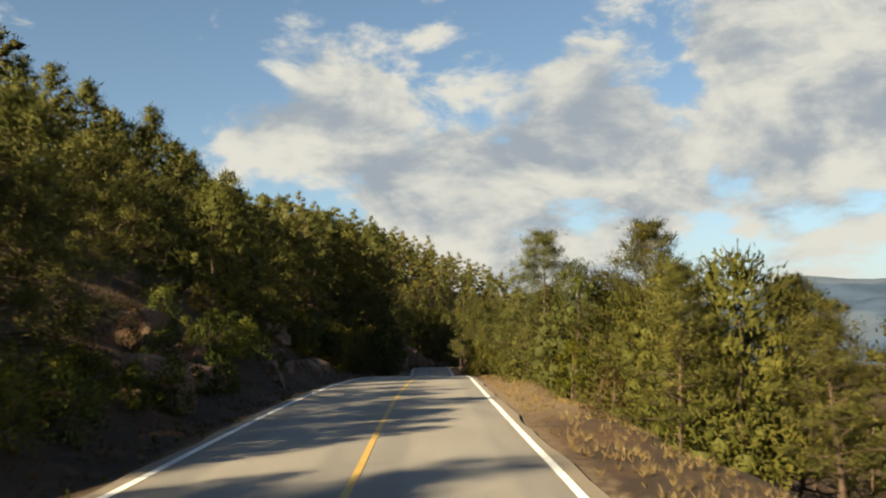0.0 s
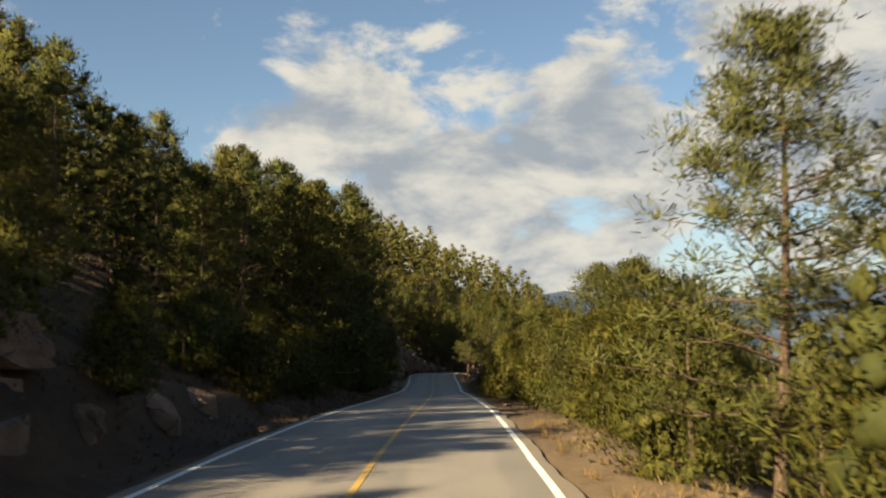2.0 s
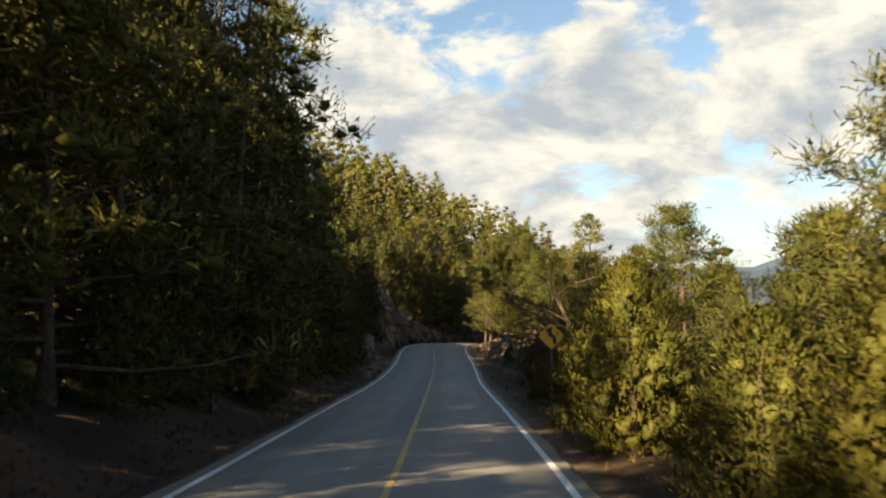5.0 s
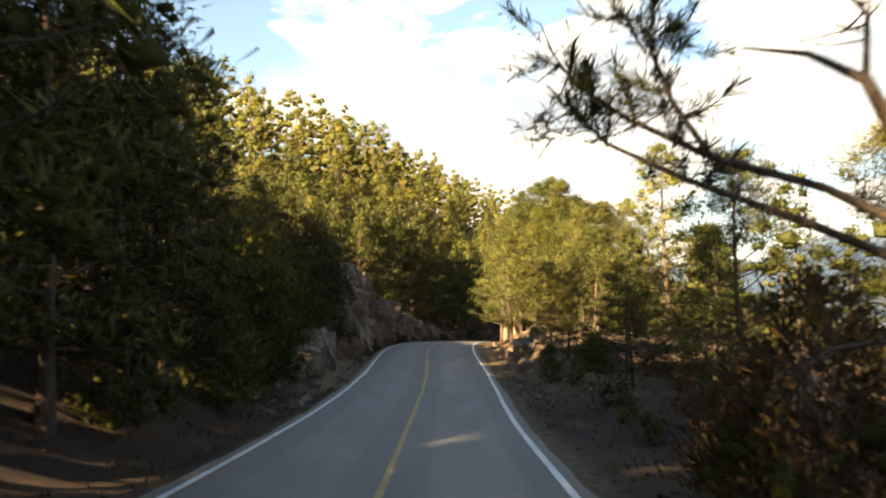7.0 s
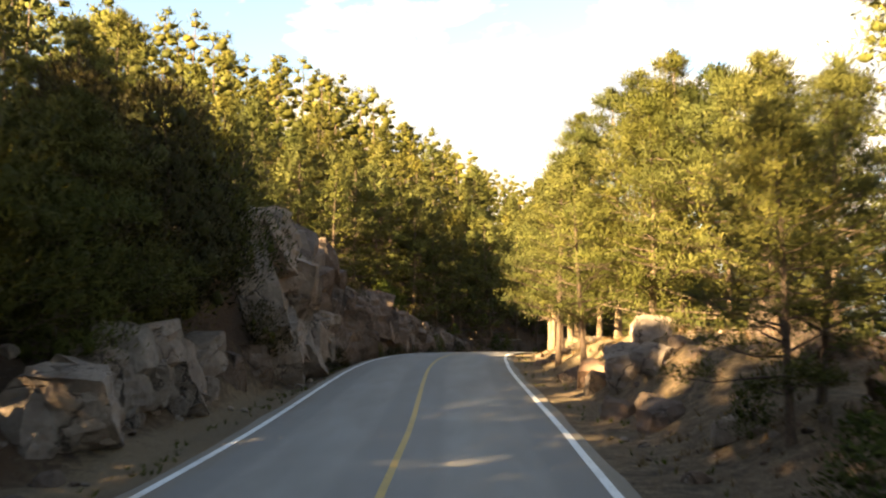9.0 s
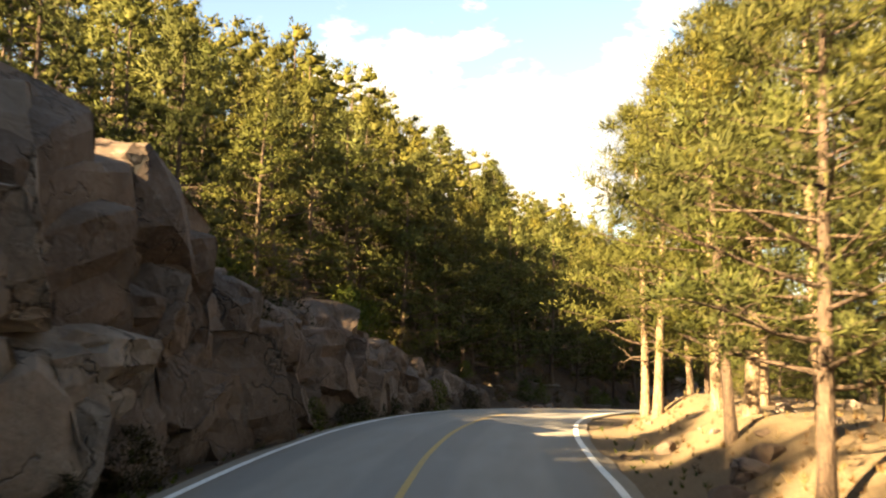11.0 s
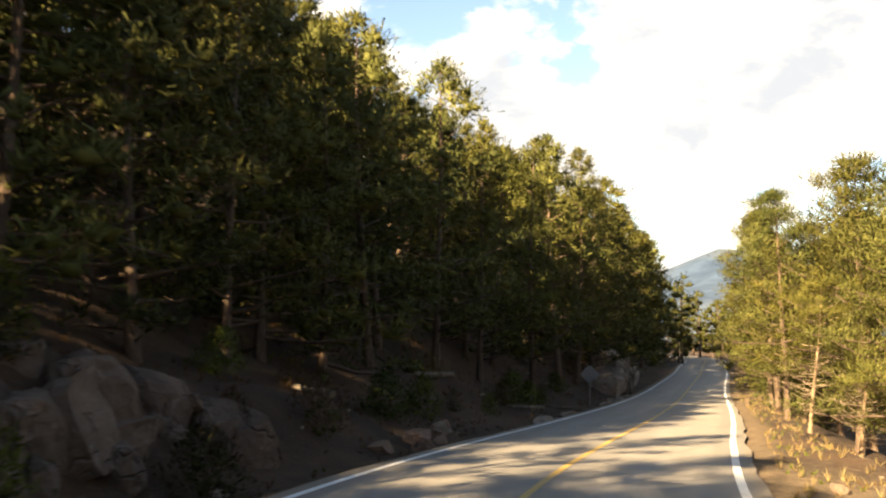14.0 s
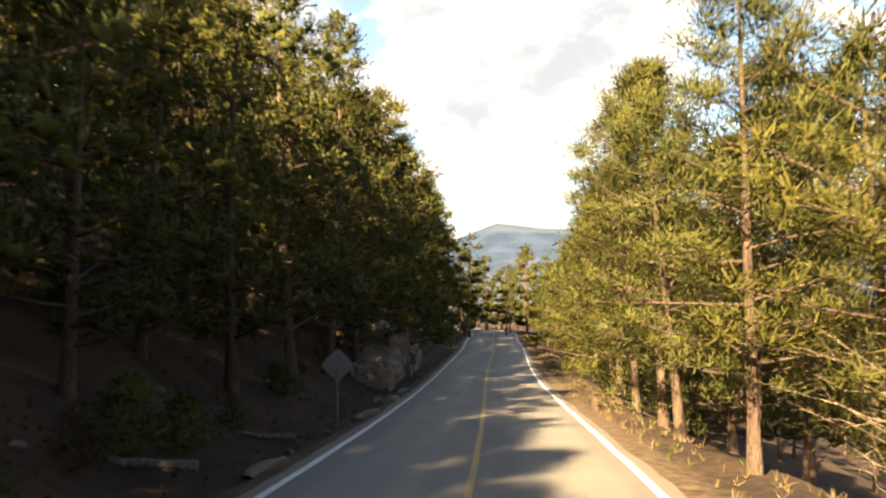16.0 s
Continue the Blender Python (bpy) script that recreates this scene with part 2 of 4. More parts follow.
# ---- the road's line and the lie of the land ----
NODES = np.array([
    (-90, 9.00, -89.70, -2.60), (-46, 3.10, -45.90, -1.50), (-24, -0.89, -24.00, -0.73), (-2, -1.20, -2.00, 0.00), (20, -1.39, 20.00, 0.63),
    (42, -1.56, 42.00, 1.06), (64, -1.34, 63.99, 1.00), (86, -1.21, 85.99, 0.54), (108, -1.33, 107.99, 0.02), (130, -1.53, 129.99, -0.44),
    (152, -1.74, 151.99, -0.24), (174, -2.14, 173.99, 0.29), (196, 0.30, 195.77, 0.28), (218, 8.04, 216.34, -0.43), (240, 16.49, 236.65, -1.31),
    (262, 24.70, 257.06, -1.99), (284, 33.10, 277.39, -2.23), (306, 41.60, 297.69, -2.22), (328, 49.80, 318.10, -2.11), (350, 57.85, 338.58, -1.97),
    (372, 61.40, 360.30, -1.85), (394, 62.00, 382.20, -1.70), (416, 59.00, 404.00, -1.60),
])
# Metres from the yellow line to the white lines on the hill's and the valley's side
WIDE_L = ((-2, 3.12), (42, 3.17), (86, 3.17), (108, 3.26), (130, 3.18), (174, 3.17), (218, 2.87), (262, 2.83), (306, 2.88), (350, 2.92))
WIDE_R = ((-2, 3.08), (42, 3.01), (86, 2.85), (130, 2.90), (174, 3.25), (218, 2.71), (262, 2.69), (306, 2.82), (350, 2.88))
HALF = 3.0


def spline(ts, ys):
    """The second derivatives of the natural cubic spline through the nodes."""
    n = len(ts)
    h = np.diff(ts)
    a, b = np.eye(n), np.zeros(n)
    for i in range(1, n - 1):
        a[i, i - 1:i + 2] = h[i - 1], 2 * (h[i - 1] + h[i]), h[i]
        b[i] = 6 * ((ys[i + 1] - ys[i]) / h[i] - (ys[i] - ys[i - 1]) / h[i - 1])
    return np.linalg.solve(a, b)


BEND = [spline(NODES[:, 0], NODES[:, k]) for k in (1, 2, 3)]


def along(s, k):
    """Coordinate k (0, 1, 2) of the road's middle at s metres, for arrays; straight on beyond its ends."""
    t, y, d2 = NODES[:, 0], NODES[:, k + 1], BEND[k]
    s = np.asarray(s, float)
    q = np.clip(s, t[0], t[-1])
    i = np.clip(np.searchsorted(t, q) - 1, 0, len(t) - 2)
    h, a, b = t[i + 1] - t[i], t[i + 1] - q, q - t[i]
    v = (d2[i] * a ** 3 + d2[i + 1] * b ** 3) / (6 * h) + (y[i] / h - d2[i] * h / 6) * a + (y[i + 1] / h - d2[i + 1] * h / 6) * b
    return v + (s - q) * ((0.25, 0.968, 0.0)[k] if k < 2 else 0)


def smooth(a, b, v):
    t = np.clip((v - a) / (b - a), 0, 1)
    return t * t * (3 - 2 * t)


def grid_noise(x, y, seed, size):
    """Smooth noise from -1 to 1 over the plan, for arrays."""
    def corner(i, j):
        v = np.sin(i * 127.1 + j * 311.7 + seed * 74.7) * 43758.5453
        return (v - np.floor(v)) * 2 - 1
    x, y = np.asarray(x) / size, np.asarray(y) / size
    i, j = np.floor(x), np.floor(y)
    u, v = x - i, y - j
    u, v = u * u * (3 - 2 * u), v * v * (3 - 2 * v)
    return (corner(i, j) * (1 - u) + corner(i + 1, j) * u) * (1 - v) + (corner(i, j + 1) * (1 - u) + corner(i + 1, j + 1) * u) * v


def plan(s, l):
    """Where a place s metres along the road and l metres to its right lies, in x and y."""
    s, l = np.asarray(s, float), np.asarray(l, float)
    dx, dy = along(s + 0.5, 0) - along(s - 0.5, 0), along(s + 0.5, 1) - along(s - 0.5, 1)
    n = np.hypot(dx, dy)
    near = np.clip(l, -22, 22)
    return (along(s, 0) + near * dy / n + (l - near) * 0.982, along(s, 1) - near * dx / n - (l - near) * 0.19)


def table(s, *pairs):
    return np.interp(s, [p[0] for p in pairs], [p[1] for p in pairs])


def height(s, l):
    """The ground's height."""
    s, l = np.asarray(s, float), np.asarray(l, float)
    z = along(s, 2) - 0.07
    x, y = plan(s, l)
    d = np.maximum(np.abs(l) - np.where(l < 0, table(s, *WIDE_L), table(s, *WIDE_R)) - 0.35, 0)
    bank = table(s, (0, 0.8), (30, 1.0), (40, 2.0), (52, 1.8), (58, 1.2), (72, 0.9), (120, 0.6), (140, 1.2), (156, 2.0), (163, 4.2), (170, 4.4), (176, 3.0), (186, 3.0), (196, 2.6), (206, 1.6), (215, 0.8), (300, 0.8))
    start = table(s, (0, 1.6), (60, 1.5), (120, 1.8), (150, 1.9), (165, 1.2), (176, 1.1), (200, 1.2), (215, 1.8), (300, 1.4))
    up = np.maximum(d - 3.5, 0)
    crest = table(s, (55, 20), (95, 60))
    up = np.minimum(up, crest + 0.08 * (up - crest))
    left = bank * smooth(start, start + 1.9, d) - 0.16 * smooth(0.1, 0.9, d) * (1 - smooth(0.9, 1.8, d)) + 90 * (1 - np.exp(-table(s, (60, 0.58), (112, 0.60), (140, 0.48), (190, 0.50), (215, 0.62), (240, 0.74)) * up / 90))
    mound = table(s, (0, 0), (125, 0), (136, 0.4), (146, 0.9), (154, 1.9), (163, 1.6), (170, 0.9), (180, 0.75), (192, 0.9), (202, 0.4), (212, 0), (300, 0))
    fall = table(s, (0, 0.42), (95, 0.42), (120, 0.22), (140, 0.10), (165, 0.10), (200, 0.14), (214, 0.42), (330, 0.42), (360, 0.1))
    brink = table(s, (0, 1.9), (90, 2.2), (140, 5.0), (165, 7), (200, 6.5), (215, 1.7), (330, 1.7))
    down = np.maximum(d - brink, 0)
    right = mound * smooth(1.0, 3.6, d) - 34 * (1 - np.exp(-fall * down / 34))
    rough = smooth(0.3, 3.0, d) * (0.22 * grid_noise(x, y, 1, 3.1) + 0.12 * grid_noise(x, y, 2, 1.1)) + smooth(10, 60, d) * 3.0 * grid_noise(x, y, 3, 42)
    rough = rough + smooth(0.0, 0.6, d) * 0.035 * grid_noise(x, y, 4, 0.45)
    return z + np.where(l < 0, left, right) + rough


def spot(s, l, lift=0.0):
    x, y = plan(s, l)
    return Vector((float(x), float(y), float(height(s, l)) + lift))


# ---- mesh helpers ----
def mesh(name, verts, faces, mat, shade=False):
    """A mesh from arrays of corners and of triangles or quads."""
    me = bpy.data.meshes.new(name)
    me.from_pydata(np.asarray(verts, float).tolist(), [], faces if isinstance(faces, list) else faces.tolist())
    if mat is not None:
        me.materials.append(mat)
    if shade:
        me.shade_smooth()
    me.update()
    return me


def soften(me, normals):
    """Lets needles shade like the round clumps that they belong to."""
    me.shade_smooth()
    me.normals_split_custom_set_from_vertices(normals.tolist())


def leafy(name, leaves, wood, leaf, bark_of, hearts=0):
    """A crown: needles and the branches that carry them."""
    v, f, out = leaves
    wv = np.concatenate(wood.v) if wood.v else np.zeros((0, 3))
    faces = f.tolist() + [[i + len(v) for i in q] for q in wood.f]
    me = mesh(name, np.concatenate([v, wv]), faces, leaf)
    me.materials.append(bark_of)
    # the hearts' dark colour stands in for shade within the crown
    me.materials.append(CORE_SHADE)
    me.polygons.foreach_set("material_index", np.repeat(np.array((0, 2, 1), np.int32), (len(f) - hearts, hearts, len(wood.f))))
    soften(me, np.concatenate([out, wv * 0]))
    return me


def empty(name, label, category, group="", kind=""):
    return tagged(new(name), label, category, group, kind)


def piece(name, me, parent, label=""):
    ob = new(name, me)
    ob.parent = parent
    return tagged(ob, label) if label else ob


def part(name, bm, mat, parent, label=""):
    me = bpy.data.meshes.new(name)
    bm.to_mesh(me)
    bm.free()
    me.materials.append(mat)
    return piece(name, me, parent, label)


def tube(path, radii, sides):
    """Corners and faces of a tapering tube along a path."""
    path, n = np.asarray(path, float), len(path)
    ahead = np.gradient(path, axis=0)
    ahead /= np.linalg.norm(ahead, axis=1)[:, None] + 1e-9
    ref = np.array((0.31, 0.95, 0.05)) if abs(ahead[0][2]) > 0.7 else np.array((0, 0, 1.0))
    u = np.cross(ahead, ref)
    u /= np.linalg.norm(u, axis=1)[:, None] + 1e-9
    v = np.cross(ahead, u)
    a = np.arange(sides) * 2 * np.pi / sides
    ring = path[:, None] + np.asarray(radii)[:, None, None] * (np.cos(a)[None, :, None] * u[:, None] + np.sin(a)[None, :, None] * v[:, None])
    faces = [[i * sides + k, i * sides + (k + 1) % sides, (i + 1) * sides + (k + 1) % sides, (i + 1) * sides + k] for i in range(n - 1) for k in range(sides)]
    return ring.reshape(-1, 3), faces


class Pile:
    """Gathers corners and faces of several bodies for one mesh."""

    def __init__(self):
        self.v, self.f, self.n = [], [], 0

    def take(self, verts, faces):
        self.v.append(np.asarray(verts, float))
        self.f.extend([[i + self.n for i in q] for q in faces])
        self.n += len(verts)

    def mesh(self, name, mat, shade=False):
        return mesh(name, np.concatenate(self.v), self.f, mat, shade)


def tufts(rng, at, aim, size, blades, wide, spread=0.85):
    """Needle tufts: at each place a fan of slender blades that share their root."""
    n = len(at)
    d = aim[:, None, :] + rng.normal(0, spread, (n, blades, 3))
    d /= np.linalg.norm(d, axis=2)[:, :, None] + 1e-9
    ln = size * rng.uniform(0.65, 1.25, (n, blades, 1))
    side = np.cross(d, rng.normal(0, 1, (n, blades, 3)))
    side /= np.linalg.norm(side, axis=2)[:, :, None] + 1e-9
    w = wide * rng.uniform(0.7, 1.3, (n, blades, 1))
    root = at[:, None, :] + d * ln * 0.06
    v = np.stack([root - side * w, root + side * w, at[:, None, :] + d * ln], 2)
    return v.reshape(-1, 3), np.arange(n * blades * 3).reshape(-1, 3)


def unit(a):
    return a / (np.linalg.norm(a, axis=-1, keepdims=True) + 1e-9)


def needles(rng, root, out, aim, size, wide):
    """Slender blades from their roots, turned flat to the outside of the clump; out is the way out of it."""
    n = len(root)
    d = unit(aim)
    side = unit(np.cross(d, out + rng.normal(0, 0.35, (n, 3)))) * wide * rng.uniform(0.7, 1.3, (n, 1))
    tip = root + d * size * rng.uniform(0.7, 1.3, (n, 1))
    brush = rng.random((n, 1)) < 0.45
    broad, thin = np.where(brush, tip, root), np.where(brush, root, tip)
    v = np.stack([broad - side, broad + side, thin], 1)
    turned = np.einsum("ij,ij->i", np.cross(v[:, 1] - v[:, 0], v[:, 2] - v[:, 0]), out) < 0
    v[turned] = v[turned][:, (1, 0, 2)]
    return v.reshape(-1, 3), np.arange(n * 3).reshape(-1, 3), np.repeat(unit(out + rng.normal(0, 0.20, (n, 3))), 3, axis=0)


# ---- ground and road ----
def ground():
    rows = np.concatenate([[-4500, -2500, -1400, -800, -480, -300, -200, -140, -110], np.arange(-90, 0, 3.0), np.arange(0, 240, 0.9), np.arange(240, 360, 2.0),
                           [364, 372, 384, 400, 420, 450, 500, 580, 720, 950, 1400, 2200, 4500]])
    half = np.concatenate([np.arange(3.6, 8, 0.35), np.arange(8, 13, 0.7), np.arange(13, 26, 1.6), [28, 31, 35, 40, 46, 54, 64, 78, 95, 120, 160, 230, 350, 600, 1100, 2200, 4500]])
    cols = np.concatenate([-half[::-1], [-3.3, -2.9, -1.4, 0, 1.4, 2.9, 3.3], half])
    s, l = np.meshgrid(rows, cols, indexing="ij")
    x, y = plan(s, l)
    z = height(s, l)
    far = smooth(250, 1500, np.hypot(x, y - 150))
    z = z * (1 - far) + far * np.where(l < 0, 55, -30)
    n, m = s.shape
    i = np.arange(n * m).reshape(n, m)
    f = np.stack([i[:-1, :-1], i[:-1, 1:], i[1:, 1:], i[1:, :-1]], -1).reshape(-1, 4)
    me = mesh("ground", np.stack([x, y, z], -1).reshape(-1, 3), f, EARTH, True)
    d = np.abs(l) - HALF
    sand = (1 - smooth(0.4, 1.6, d)) * 0.55
    sand = np.maximum(sand, np.where(l > 0, table(s, (20, 0.2), (30, 0.75), (60, 0.5), (80, 0.3), (100, 0.15), (130, 0.25), (140, 0.5), (161, 0.55), (168, 1.0), (200, 1.0), (212, 0.35), (300, 0.3)) * (1 - smooth(4, 11, d)), 0.0))
    sand = np.maximum(sand, np.where(l < 0, table(s, (136, 0), (146, 0.75), (160, 0.75), (168, 0.2), (180, 0)) * (1 - smooth(1.5, 4.0, d)), 0.0))
    me.attributes.new("sand", "FLOAT", "POINT").data.foreach_set("value", sand.reshape(-1).astype(np.float32))
    return tagged(new("ground", me), "brown forest earth with needle litter and sandy verges", "ground", kind="structure")


def edge(s, u):
    """Metres from the yellow line at u, which runs from -1 at one white line to 1 at the other."""
    return np.where(u < 0, u * table(s, *WIDE_L), u * table(s, *WIDE_R))


def ribbon(name, mat, middle, half, lift, across, step, label, wave=0.0):
    """A strip along the road: its middle as for edge(), its half width in metres, or the whole road."""
    rows, cols = np.arange(-90, 416, step), np.linspace(-1, 1, across)
    s, u = np.meshgrid(rows, cols, indexing="ij")
    l = edge(s, u) + 0.32 * u if half is None else edge(s, np.full(s.shape, float(middle))) + u * half
    l = l + wave * (np.abs(u) > 0.99) * np.sign(u) * (grid_noise(s, u, 9, 2.3) + 0.6 * grid_noise(s, u, 10, 1.1)) + (0.012 * grid_noise(s, u * 0, 12, 3.0) if half else 0)
    x, y = plan(s, l)
    z = along(s, 2) + lift + 0.03 * (1 - (l / HALF) ** 2)
    n, m = s.shape
    i = np.arange(n * m).reshape(n, m)
    f = np.stack([i[:-1, :-1], i[:-1, 1:], i[1:, 1:], i[1:, :-1]], -1).reshape(-1, 4)
    me = mesh(name, np.stack([x, y, z], -1).reshape(-1, 3), f, mat, True)
    uv = np.stack([l, s], -1).reshape(-1, 2)[f.reshape(-1)]
    me.uv_layers.new(name="road").data.foreach_set("uv", uv.reshape(-1).astype(np.float32))
    return tagged(new(name, me), label, name.replace("_", " "), kind="structure")


ground()
ribbon("road", ASPHALT, 0, None, 0.0, 15, 1.0, "worn grey asphalt road with ragged edges through a pine forest", 0.07)
for side, word in ((-1, "hillside"), (1, "valley side")):
    ribbon("edge_line", WHITE, side, 0.07, 0.007, 2, 1.0, "worn white painted line along the road's %s edge" % word)
ribbon("centre_line", YELLOW, 0, 0.058, 0.007, 2, 1.0, "worn yellow painted line along the road's middle")

# ---- trees ----
BALL = np.array([(1, 0, 0), (0, 1, 0), (-1, 0, 0), (0, -1, 0), (0, 0, 1), (0, 0, -1.0)])
SKIN = np.array([(0, 1, 4), (1, 2, 4), (2, 3, 4), (3, 0, 4), (1, 0, 5), (2, 1, 5), (3, 2, 5), (0, 3, 5)])


def clumps(rng, at, r, flat, each, size, wide, core=0.6, lift=0.45):
    """Plump flat clumps of foliage: a solid dark heart in each for its inner shade, and needles that stand out all
    over it.
    """
    n, squash = len(at), np.array((1, 1, flat))
    crown = at - at.mean(0) * (0.4, 0.4, 1)
    crown = unit(crown * (1, 1, 0.5)) * 0.45
    spin = np.linalg.qr(rng.normal(0, 1, (n, 3, 3)))[0]
    way = BALL @ spin
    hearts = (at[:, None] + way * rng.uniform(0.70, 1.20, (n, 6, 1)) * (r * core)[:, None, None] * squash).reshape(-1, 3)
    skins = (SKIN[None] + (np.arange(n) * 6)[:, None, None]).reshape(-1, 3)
    away = unit(way + crown[:, None]).reshape(-1, 3)
    d = unit(rng.normal(0, 1, (n, each, 3)) + (0, 0, 0.12))
    root = (at[:, None] + d * squash * (r[:, None] * rng.uniform(0.10, 1.15, (n, each)))[:, :, None]).reshape(-1, 3)
    out = (d + crown[:, None] + (0, 0, 0.12)).reshape(-1, 3)
    d = d.reshape(-1, 3)
    v, f, o = needles(rng, root, out, d * 0.55 + (0, 0, lift) + rng.normal(0, 0.5, d.shape), size, wide)
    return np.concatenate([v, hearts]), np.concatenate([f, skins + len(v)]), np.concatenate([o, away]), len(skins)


def pine_parts(seed, h, base, rad, limbs, pads, pad, each, size, wide, bare=0, lean=0.02, up=0.35, sides=7, dome=False, flat=0.62):
    """The trunk, limbs and needles of a long-needled pine: whorls of limbs that carry flat clumps of tufts."""
    rng = np.random.default_rng(seed)
    r0 = 0.0115 * h + 0.03
    t = np.linspace(0, 1, 9)
    ph = rng.uniform(0, 6.28, 2)
    axis = np.stack([h * lean * np.sin(2.2 * t + ph[0]) - h * lean * np.sin(ph[0]), h * lean * np.sin(2.6 * t + ph[1]) - h * lean * np.sin(ph[1]), t * h - 0.3], 1)
    rad_t = r0 * (1 - t * 0.93) ** 0.85
    rad_t[0] *= 1.35
    trunk = Pile()
    trunk.take(*tube(axis, rad_t, sides))
    wood, at, big = Pile(), [], []

    def limb(tt, az, ln, rise, leafy):
        p = np.array([np.interp(tt, t, axis[:, k]) for k in range(3)])
        way = np.array((math.cos(az), math.sin(az), rise))
        way /= np.linalg.norm(way)
        pts = [p]
        for k in range(3):
            step = way + np.array((rng.normal(0, 0.13), rng.normal(0, 0.13), 0.10 * k + rng.normal(0, 0.08))) * (1 if leafy else 2.6)
            pts.append(pts[-1] + step * ln / 3)
        pts = np.array(pts)
        rb = max(0.012, float(np.interp(tt, t, rad_t)) * (0.42 if leafy else 0.22)) * min(1.0, ln / 2 + 0.4)
        wood.take(*tube(pts, np.array([rb, rb * 0.7, rb * 0.45, rb * 0.15]), 4))
        for j in range(pads if leafy else 6 if bare > 20 else 3):
            u = rng.uniform(0.22, 0.95) if j else 1.0
            q = np.array([np.interp(u * 3, range(4), pts[:, k]) for k in range(3)])
            sid = np.cross(way, (0, 0, 1.0)) * (1 if j % 2 else -1) * rng.uniform(0.4, 1) + way * rng.uniform(0.1, 0.8) + np.array((0, 0, rng.uniform(-0.1, 0.4)))
            e = q + sid / np.linalg.norm(sid) * ln * rng.uniform(0.14, 0.34) * (j > 0)
            if j and sides > 4:
                wood.take(*tube(np.array([q, (q + e) / 2 + (0, 0, 0.02 * ln), e]), np.array([rb * 0.4, rb * 0.25, rb * 0.08]), 3))
            if leafy:
                at.append(e + (0, 0, 0.05))
                big.append(pad * rng.uniform(0.6, 1.45) * min(1.0, 0.45 + ln / 2.2))

    for i in range(limbs):
        k = (i + rng.uniform(0, 1)) / limbs
        full = ((1 - k ** 1.25) ** 0.8 if dome else (1 - k) ** 0.7 * min(1.0, 0.5 + k * 3.0)) * 0.95 + 0.06
        limb(base + (0.985 - base) * k, i * 2.4 + rng.normal(0, 0.4), rad * full * rng.uniform(0.7, 1.2), up * (0.25 + (1.0 if dome else 1.9) * k) + rng.normal(0, 0.12), True)
    for i in range(bare):
        limb(rng.uniform(0.18, base), i * 2.4 + rng.normal(0, 0.5), rad * rng.uniform(0.25, 0.7), rng.uniform(-0.35, 0.45), False)
    at.append(axis[-1]), big.append(pad * 0.5)
    return trunk, wood, *clumps(rng, np.array(at), np.array(big), flat, each, size, wide, {4: 0.60, 5: 0.34, 6: 0.38}.get(sides, 0.14))


def bushy_parts(seed, h, rad, low, count, size, wide, cone=0.8, stems=1):
    """A dense juniper or shrub: sprays close to the surface of an uneven cone."""
    rng = np.random.default_rng(seed)
    wood = Pile()
    for k in range(stems):
        a = rng.uniform(0, 6.28)
        o = np.array((math.cos(a), math.sin(a), 0)) * (0.15 * rad if stems > 1 else 0)
        top = np.array((math.cos(a) * rad * 0.3 * (stems > 1), math.sin(a) * rad * 0.3 * (stems > 1), h * 0.9))
        wood.take(*tube(np.array([o + (0, 0, -0.2), o + (top - o) * 0.35 + rng.normal(0, 0.05, 3), o + (top - o) * 0.7 + rng.normal(0, 0.08, 3), top]),
                        (0.012 * h + 0.02) / math.sqrt(stems) * np.array((1.2, 0.9, 0.55, 0.1)), 6))
    lobes = rng.uniform(0, 6.28, 6)
    z = low + (1 - low) * rng.uniform(0, 1, count) ** 1.25
    a = rng.uniform(0, 6.28, count)
    k = (z - low) / (1 - low)
    r = rad * ((1 - k) ** cone) * np.minimum(1, 0.55 + k * 3.2)
    r = r * (1 + 0.22 * np.sin(3 * a + lobes[0] + 9 * z) + 0.16 * np.sin(5 * a + lobes[1] - 13 * z) + 0.10 * np.sin(11 * a + lobes[2] + 31 * z))
    r = r * np.sqrt(rng.uniform(0.45, 1.08, count))
    at = np.stack([r * np.cos(a), r * np.sin(a), z * h], 1) + rng.normal(0, 0.06 * rad, (count, 3))
    out = np.stack([np.cos(a), np.sin(a), 0.2 + 0.9 * k], 1)
    lobe = np.stack([grid_noise(at[:, 0] * 2 + at[:, 2], at[:, 1] * 2 - at[:, 2], seed + q, 0.7 * rad) for q in range(3)], 1)
    v, f, o = needles(rng, at, unit(out) + 0.6 * lobe, out * 0.5 + (0, 0, 0.6) + rng.normal(0, 0.5, out.shape), size, wide)
    # the dense hearts of its boughs, coloured dark for the shade inside
    few = rng.integers(0, count, max(16, count // 70))
    inner = at[few] * (0.74, 0.74, 0.92)
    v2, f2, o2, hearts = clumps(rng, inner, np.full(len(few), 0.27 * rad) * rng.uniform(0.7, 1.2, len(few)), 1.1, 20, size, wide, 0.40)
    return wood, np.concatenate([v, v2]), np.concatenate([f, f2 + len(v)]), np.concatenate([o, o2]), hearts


STOCK = {}      # kind: [(thing, height, its scale once it stands)]


def stock(kind, thing, h):
    STOCK.setdefault(kind, []).append([thing, h, 0.0])


